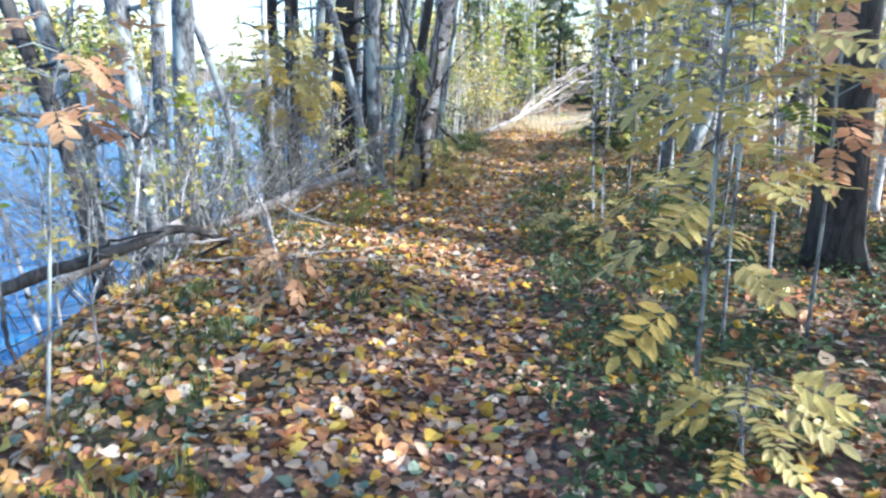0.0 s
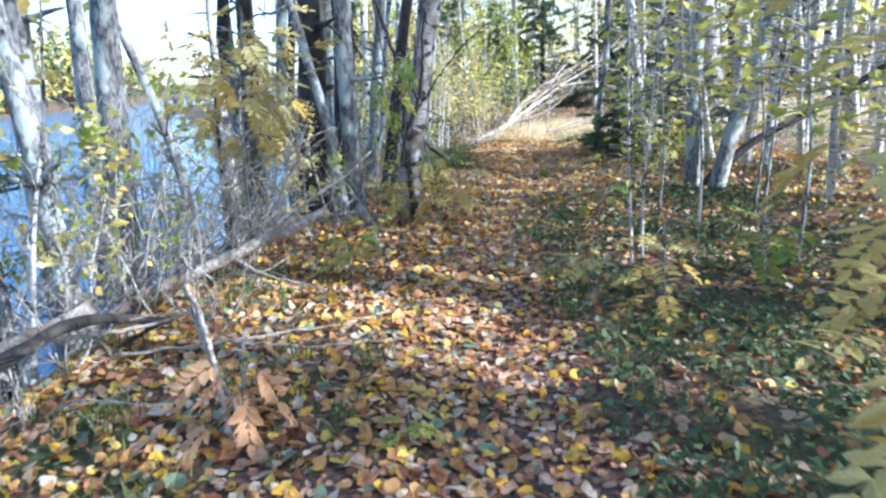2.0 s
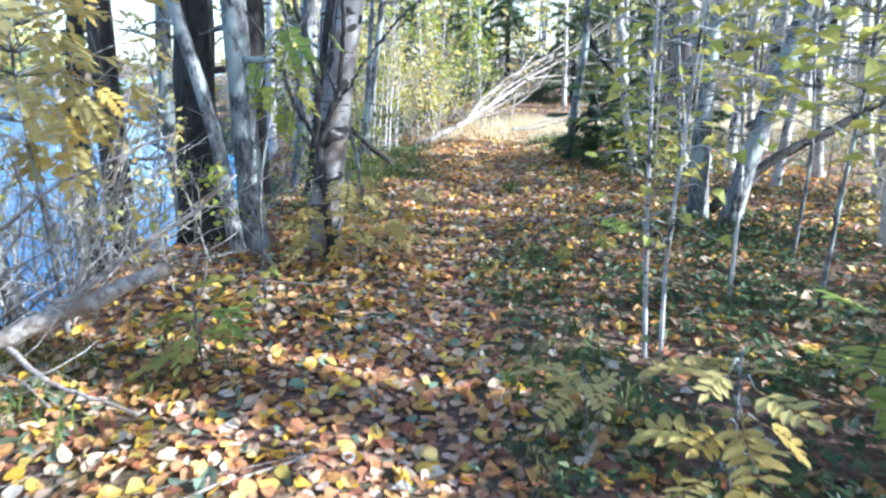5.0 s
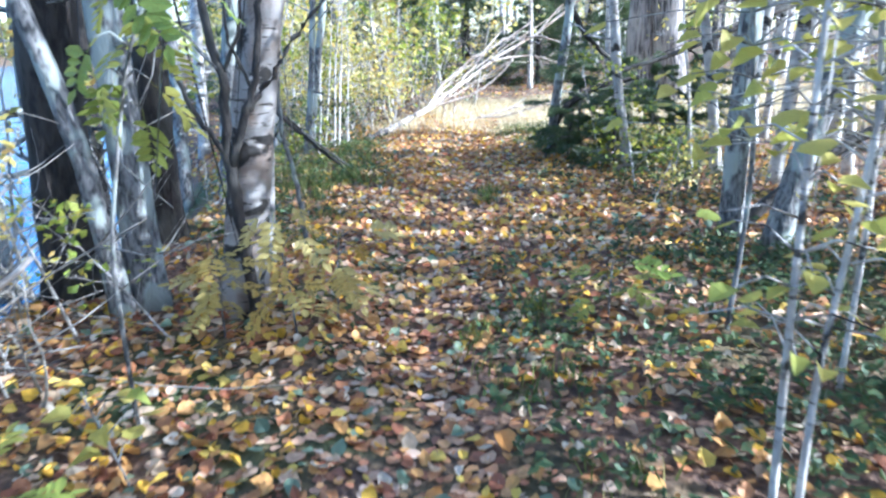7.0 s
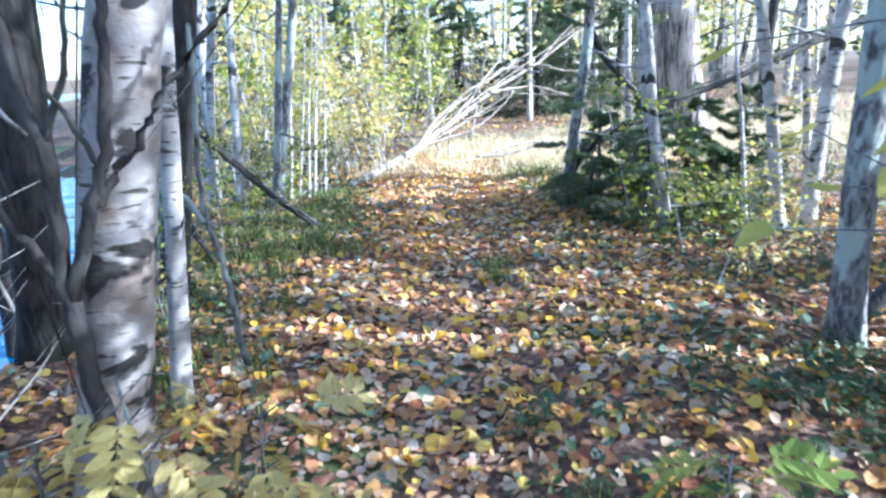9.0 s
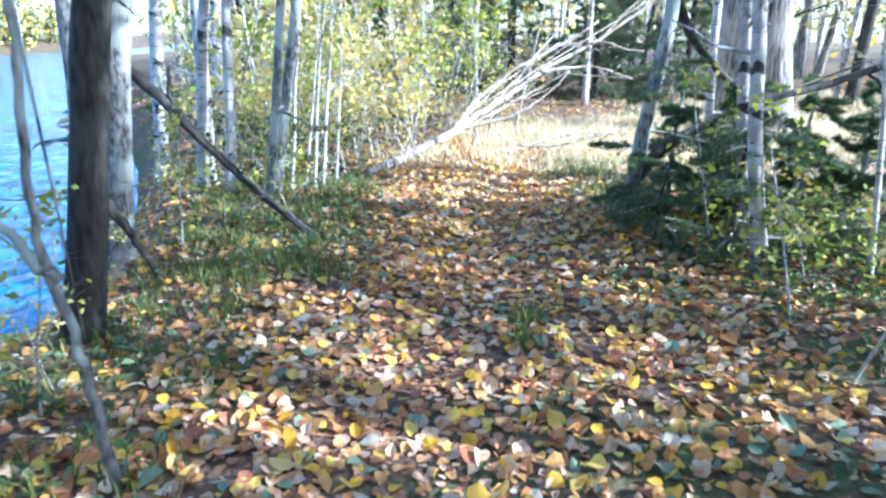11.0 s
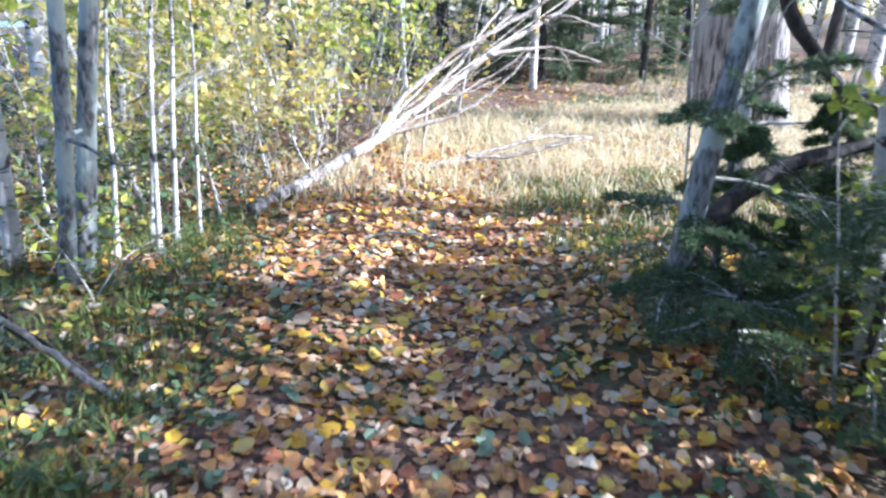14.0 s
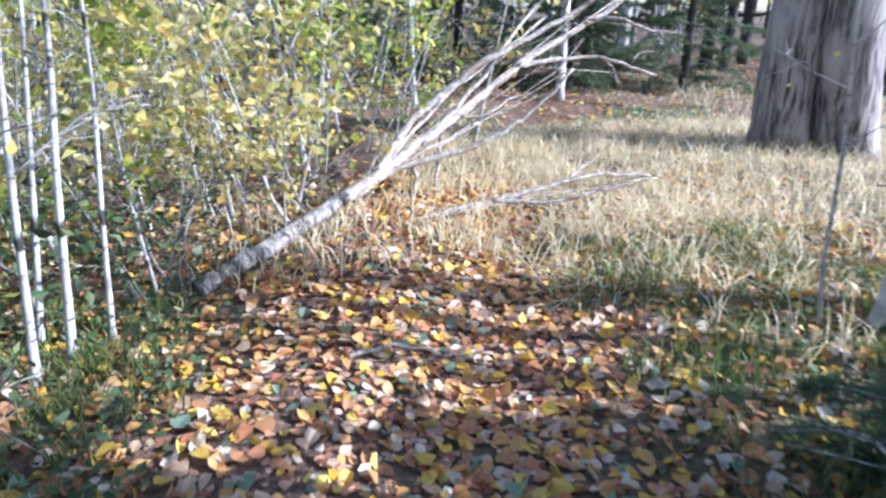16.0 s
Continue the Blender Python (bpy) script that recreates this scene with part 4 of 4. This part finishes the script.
# ---- rowan plants and broad-leaved saplings ----
def rowan_leaf_mesh(mat, pairs=5, bow=0.10):
    pieces_v, pieces_f, o = [], [], 0
    for k in range(pairs * 2 + 1):
        i, side = k // 2, (-1 if k % 2 else 1)
        y = 0.28 + 0.135 * i
        ln = 0.40 * (1 - 0.35 * abs(i - pairs * 0.45) / pairs)
        d = np.array([side * 0.86, 0.45, -0.12]) if k < pairs * 2 else np.array([0, 1, -0.1])
        d = d + rng.normal(0, 0.12, 3)
        ln = ln * rng.uniform(0.8, 1.15)
        s = np.array([0.02 * math.sin(4 * y), y, -bow * (y - 0.2) ** 2])
        w = np.array([-d[1], d[0], 0]) * side * 0.088
        lift = np.array([0, 0, 0.018])
        v = np.array([s, s + d * ln * 0.35 + w + lift, s + d * ln * 0.75 + w * 0.7 + lift, s + d * ln, s + d * ln * 0.75 - w * 0.7 + lift, s + d * ln * 0.35 - w + lift, s + d * ln * 0.5])
        pieces_v.append(v)
        pieces_f.append(np.array([[6, a, (a + 1) % 6] for a in range(6)]) + o)
        o += 7
    t = np.array([[-0.006, 0, 0], [0.006, 0, 0], [0.004, 0.95, -0.06], [-0.004, 0.95, -0.06]])
    pieces_v.append(t)
    pieces_f.append(np.array([[0, 1, 2], [0, 2, 3]]) + o)
    return mesh_from("rowan_leaf", np.vstack(pieces_v), np.vstack(pieces_f), mat, False)


ROWAN = {c: [rowan_leaf_mesh(m, n, b) for n, b in ((5, 0.1), (6, 0.35), (4, 0.2), (5, 0.6))] for c, m in (("yellow", M_ROWAN_Y), ("orange", M_ROWAN_O), ("green", M_ROWAN_G))}
v_, f_ = leaf_shape("round")
v_ = v_ + np.array([0, 0.42, 0])
ASPEN = [mesh_from("broad_leaf", v_ * np.array([1, 1, c]) - np.column_stack([np.zeros(9), np.zeros(9), b * v_[:, 1] ** 2]), f_, M_ASPEN, False) for c, b in ((1, 0.1), (2, 0.3), (-0.5, 0.2))]


def leafy(name, label, line, radius, leaf, count, size, low=0.5, spread=0.0, droop=(-30, 15), bark=M_GREY):
    """A plant with a stem, side shoots and single leaves, each a part."""
    base = np.array([line[0][0], line[0][1], float(ground(line[0][0], line[0][1]))])
    top = tagged(new(name), label, "plant")
    top.location = base
    pts = np.array(line, float) - base
    pts[0, 2] = -0.03
    c = smooth_line(pts, 6)
    part("stem", mesh_from("stem", *tube(c, [radius, radius * 0.5], 7, 0.1), bark), top)
    for k in range(count):
        i = int(low * (len(c) - 1) + (1 - low) * (len(c) - 1) * (k + rng.random()) / count)
        i = min(i, len(c) - 1)
        a = 137.5 * k + rng.uniform(-30, 30)
        at, holder = c[i].copy(), top
        if spread:
            d = np.array([-math.sin(radians(a)), math.cos(radians(a)), rng.uniform(-0.1, 0.5)]) * spread * rng.uniform(0.2, 1)
            tw = np.array([at, at + d * 0.5 + np.array([0, 0, 0.03]), at + d])
            holder = part("shoot", mesh_from("shoot", *tube(tw, [0.004, 0.002], 4), bark), top)
            at = tw[2]
        s = size * rng.uniform(0.75, 1.2)
        part("leaf", leaf[k % len(leaf)], holder, "", pose(*at, rng.uniform(*droop), rng.uniform(-25, 25), a) @ Matrix.Diagonal((s, s, s, 1)))
    return top


Y, O, G = ROWAN["yellow"], ROWAN["orange"], ROWAN["green"]
leafy("rowan_sapling", "rowan sapling with pale yellow pinnate leaves", [(1.02, 2.4, 0), (1.0, 2.4, 0.36), (1.0, 2.4, 0.91), (0.995, 2.4, 1.33), (0.99, 2.4, 1.75), (0.97, 2.4, 2.2)], 0.011, Y, 40, 0.25, 0.3, 0.28, (-45, 20))
leafy("rowan_sapling", "rowan sapling with dull yellow pinnate leaves", [(1.5, 3.3, 0), (1.48, 3.3, 0.8), (1.5, 3.3, 1.5), (1.45, 3.3, 2.1)], 0.011, Y, 32, 0.25, 0.35, 0.35, (-45, 20))
leafy("rowan_sapling", "rowan sapling with pale yellow pinnate leaves", [(1.07, 2.07, 0), (1.04, 2.07, 0.3), (1.05, 2.07, 0.5)], 0.008, Y, 16, 0.2, 0.4, 0.14)
leafy("rowan_sapling", "tall rowan sapling turning orange", [(1.95, 3.3, 0), (1.95, 3.3, 0.9), (1.85, 3.2, 1.6), (1.8, 3.1, 2.2)], 0.012, O, 24, 0.25, 0.5, 0.3, (-60, 10))
leafy("rowan_sapling", "rowan sapling with yellow-green leaves", [(2.43, 4.7, 0), (2.40, 4.7, 0.8), (2.3, 4.7, 1.5), (2.3, 4.7, 2.0)], 0.014, G, 18, 0.24, 0.45, 0.2, bark=M_BIRCH)
leafy("rowan_sapling", "rowan sapling with orange leaves by the water", [(-1.75, 2.6, 0), (-1.6, 2.6, 0.8), (-1.5, 2.6, 1.4), (-1.35, 2.6, 1.75)], 0.01, O, 20, 0.19, 0.72, 0.3, (-60, 10))
leafy("rowan_sapling", "small rowan with yellow leaves", [(-1.75, 3.1, 0), (-1.75, 3.1, 0.5), (-1.65, 3.1, 0.9)], 0.007, Y, 8, 0.16, 0.55, 0.1)
leafy("rowan_plant", "small orange rowan beside a dead stick", [(-0.98, 4.0, 0), (-0.94, 4.0, 0.3), (-0.9, 4.0, 0.52)], 0.006, O, 11, 0.22, 0.25, 0.13, (-65, -15))
leafy("rowan_plant", "low bright green rowan seedling", [(-0.73, 6.4, 0), (-0.72, 6.4, 0.2), (-0.73, 6.4, 0.42)], 0.006, G, 9, 0.22, 0.4, 0.05)
leafy("rowan_plant", "low green rowan seedling among leaves", [(-0.25, 3.9, 0), (-0.25, 3.9, 0.08), (-0.24, 3.9, 0.15)], 0.004, G, 6, 0.16, 0.4, 0.03)
leafy("rowan_plant", "small golden yellow rowan plant", [(1.28, 5.1, 0), (1.28, 5.1, 0.3), (1.27, 5.1, 0.6)], 0.007, Y, 15, 0.2, 0.25, 0.12)
leafy("rowan_plant", "small pale yellow rowan plant", [(0.95, 5.6, 0), (0.96, 5.6, 0.2), (0.93, 5.6, 0.34)], 0.005, Y, 6, 0.2, 0.5, 0.05)
leafy("rowan_plant", "low rowan with yellow-green leaves", [(2.1, 5.5, 0), (2.1, 5.5, 0.25), (2.1, 5.5, 0.48)], 0.006, G, 9, 0.24, 0.5, 0.15)
leafy("rowan_plant", "low rowan with yellow-green leaves", [(1.65, 7.9, 0), (1.65, 7.9, 0.15), (1.66, 7.9, 0.32)], 0.006, G, 8, 0.22, 0.4, 0.08)
leafy("rowan_plant", "yellow rowan growing by the old birch", [(0.02, 7.95, 0), (0.0, 7.95, 0.35), (-0.05, 7.95, 0.75)], 0.007, Y, 20, 0.19, 0.35, 0.14, (-60, 10))
leafy("rowan_plant", "yellow rowan growing by the old birch", [(0.22, 8.2, 0), (0.24, 8.2, 0.25), (0.26, 8.2, 0.5)], 0.006, Y, 16, 0.18, 0.3, 0.14, (-60, 10))
leafy("rowan_plant", "yellow rowan growing by the old birch", [(-0.36, 8.1, 0), (-0.36, 8.1, 0.25), (-0.34, 8.1, 0.5)], 0.006, Y, 14, 0.17, 0.4, 0.1, (-60, 10))
leafy("rowan_sapling", "rowan sapling with bright yellow leaves over the log", [(-1.62, 7.0, 0), (-1.58, 6.9, 0.8), (-1.5, 6.7, 1.4), (-1.35, 6.5, 1.95)], 0.012, Y, 100, 0.22, 0.55, 0.5, (-70, 15))
leafy("rowan_sapling", "rowan sapling with hanging yellow-green leaves", [(-0.55, 7.2, 0), (-0.5, 7.1, 0.8), (-0.3, 7.0, 1.5), (-0.15, 6.95, 1.7)], 0.01, G, 12, 0.2, 0.75, 0.14, (-80, -20))
leafy("aspen_sapling", "thin aspen sapling with round yellow-green leaves", [(1.46, 6.25, 0), (1.43, 6.25, 0.59), (1.41, 6.25, 1.08), (1.40, 6.25, 1.5), (1.42, 6.25, 2.2)], 0.013, ASPEN, 42, 0.075, 0.3, 0.28, bark=M_BIRCH)
leafy("aspen_sapling", "thin aspen sapling with round yellow-green leaves", [(1.54, 6.25, 0), (1.53, 6.25, 0.58), (1.57, 6.25, 0.99), (1.60, 6.25, 1.5), (1.66, 6.25, 2.1)], 0.012, ASPEN, 42, 0.075, 0.3, 0.28, bark=M_BIRCH)
leafy("aspen_sapling", "slender sapling with drooping yellow-green leaves", [(2.3, 7.0, 0), (2.3, 7.0, 0.8), (2.2, 7.0, 1.6), (2.1, 7.0, 2.3)], 0.014, ASPEN, 90, 0.10, 0.45, 0.6, bark=M_BIRCH)
leafy("aspen_sapling", "slender sapling with drooping yellow-green leaves", [(2.75, 6.8, 0), (2.78, 6.8, 0.6), (2.85, 6.8, 1.5), (2.8, 6.8, 2.3)], 0.016, ASPEN, 90, 0.10, 0.45, 0.6, bark=M_GREY)
for x, y, n in ((2.55, 5.9, 100), (3.15, 7.7, 110), (3.3, 6.0, 90), (2.15, 7.6, 80)):
    leafy("aspen_sapling", "slender sapling with drooping yellow-green leaves", [(x, y, 0), (x + 0.05, y, 0.8), (x - 0.06, y, 1.6), (x - 0.1, y, 2.5)], 0.014, ASPEN, n, 0.10, 0.42, 0.65, bark=M_GREY)
leafy("aspen_sapling", "low green sapling by the path edge", [(-0.5, 6.9, 0), (-0.55, 6.9, 0.2), (-0.6, 6.9, 0.38)], 0.005, ASPEN, 9, 0.085, 0.4, 0.14)

# ---- undergrowth ----
def make_cover():
    # Herbs on the left verge also darken ground that lies in shade.
    c = np.vstack([place(2600, 0.2, 3.9, 1.2, 8.9), place(260, 2.3, 5, 8.5, 12), place(120, 3.0, 4.4, 10.6, 12.3), place(260, -0.8, 0.9, 11.8, 15.0), place(60, -0.9, 0.2, 9.0, 12.0)])
    off = np.abs(path_off(c))
    clump = np.sin(2.6 * c[:, 0] + 0.8 * c[:, 1]) * np.sin(1.9 * c[:, 1] - 0.7 * c[:, 0])
    c = c[(off > 0.30 + 0.22 * rng.random(len(c))) & (rng.random(len(c)) < 0.62 + 0.38 * clump)]
    p = np.repeat(c, 9, 0)
    p[:, :2] += rng.normal(0, 0.06, (len(p), 2))
    p[:, 2] = ground(p[:, 0], p[:, 1]) + rng.uniform(0.02, 0.13, len(p))
    v, f = scatter("kite", p, 0.05, None, 0.45)
    tagged(new("ground_cover", mesh_from("ground_cover", v, f, M_GREEN, False)), "low green herbs, colour darkened as in shade", "undergrowth", kind="stuff")
    c = np.vstack([place(30, 3.1, 4.3, 10.9, 12.2), place(30, 3.3, 4.6, 11.4, 12.6), place(25, -0.7, 0.2, 12.3, 14.6)])
    p = np.repeat(c, 14, 0)
    p[:, :2] += rng.normal(0, 0.1, (len(p), 2))
    p[:, 2] = ground(p[:, 0], p[:, 1]) + rng.uniform(0.03, 0.5, len(p))
    v, f = scatter("kite", p, 0.055, None, 0.7)
    tagged(new("ground_cover", mesh_from("ground_cover_tall", v, f, M_LIME, False)), "bright green leafy undergrowth", "undergrowth", kind="stuff")

    c = place(90, -1.3, 0.9, 13.6, 16.6, 0.4)
    c = c[c[:, 1] > 14.0 + 1.1 * np.clip(c[:, 0] - 0.1, 0, 9)]
    p = np.repeat(c, 22, 0)
    p[:, :2] += rng.normal(0, 0.14, (len(p), 2))
    p[:, 2] = ground(p[:, 0], p[:, 1]) + rng.uniform(0.03, 0.75, len(p))
    v, f = scatter("kite", p, 0.065, None, 0.7)
    tagged(new("ground_cover", mesh_from("ground_cover_thicket", v, f, M_GREEN, False)), "dark green leaves filling the thicket's foot", "undergrowth", kind="stuff")


make_cover()
make_grass("dry_grass", "pale sunlit dry grass", M_STRAW, np.vstack([tufts(place(70, 3.0, 5.6, 13.8, 16.4), 12, 0.10), tufts(place(70, 0.9, 3.4, 15.2, 17.0), 12, 0.10), place(5500, 3.6, 10.5, 15.7, 19.6), place(1500, 2.1, 4.0, 16.8, 19.0), place(9000, 7, 26, 11.5, 23)]), 0.22, 0.7, 0.005)
make_grass("dry_thatch", "flattened pale dry grass over the clearing", M_STRAW, np.vstack([place(900, 2.6, 4.8, 14.6, 16.2), place(12000, 3.2, 10.5, 15.6, 20.0), place(26000, 6, 30, 11, 24)]) + np.array([0, 0, 0.012]), 0.07, 3.0, 0.006)
make_grass("grass_tuft", "sparse green grass along the path edge", M_GRASS, np.vstack([tufts(place(150, -0.6, 0.8, 11.5, 15.4), 28, 0.07), tufts(place(150, 2.8, 5.0, 12.8, 15.6), 28, 0.09), tufts(place(60, -2.3, -0.4, 2, 7), 22, 0.08),
           tufts(np.array([[1.62, 10.6, 0], [1.3, 8.1, 0], [1.68, 10.9, 0]]), 70, 0.05), tufts(place(50, 0.75, 1.3, 2.5, 8), 18, 0.06), tufts(place(40, -0.6, 0.2, 9, 12), 26, 0.08)]), 0.12, 0.4)


def far_woods():
    """The wood on the far shore and all round, too far off to tell the trees apart."""
    trunks, crowns = [], []
    for k in range(330):
        if k < 230:
            y = rng.uniform(-20, 110)
            x = np.interp(y, FAR_Y, FAR_X) - rng.uniform(1.5, 14)
            h = rng.uniform(2.0, 9.0)
        else:
            a = rng.uniform(-1.9, 1.5)
            x, y = 6 + math.cos(a) * rng.uniform(30, 60), 12 + math.sin(a) * rng.uniform(38, 60)
            h = rng.uniform(6, 12)
        x = float(x)
        if k >= 230 and x < np.interp(y, EDGE_Y, EDGE_X) + 2:
            continue
        z = float(ground(x, y))
        trunks.append(tube(np.array([[x, y, z - 0.1], [x, y, z + h * 0.5], [x + rng.normal(0, 0.2), y, z + h]]), [0.14, 0.1, 0.03], 6))
        n = 150
        u = rng.uniform(0.05, 1, n)
        rad = h * 0.28 * np.sin(np.pi * np.clip(u, 0.08, 0.97)) ** 0.7 * rng.uniform(0.3, 1, n)
        a = rng.uniform(0, 2 * np.pi, n)
        crowns.append(np.column_stack([x + rad * np.cos(a), y + rad * np.sin(a), z + u * h]))
    tagged(new("far_trunks", mesh_from("far_trunks", *joined(trunks), M_GREY)), "distant tree trunks beyond the water", "woods", kind="stuff")
    p = np.vstack(crowns)
    k = rng.random(len(p)) < 0.35
    tagged(new("far_foliage", mesh_from("far_foliage", *scatter("kite", p[k], 0.75, None, 0.9), M_GREEN, False)), "distant green tree crowns on the far shore", "woods", kind="stuff")
    tagged(new("far_foliage", mesh_from("far_foliage_yellow", *scatter("kite", p[~k], 0.65, None, 0.9), M_YELLOW, False)), "distant yellow autumn crowns on the far shore", "woods", kind="stuff")


far_woods()
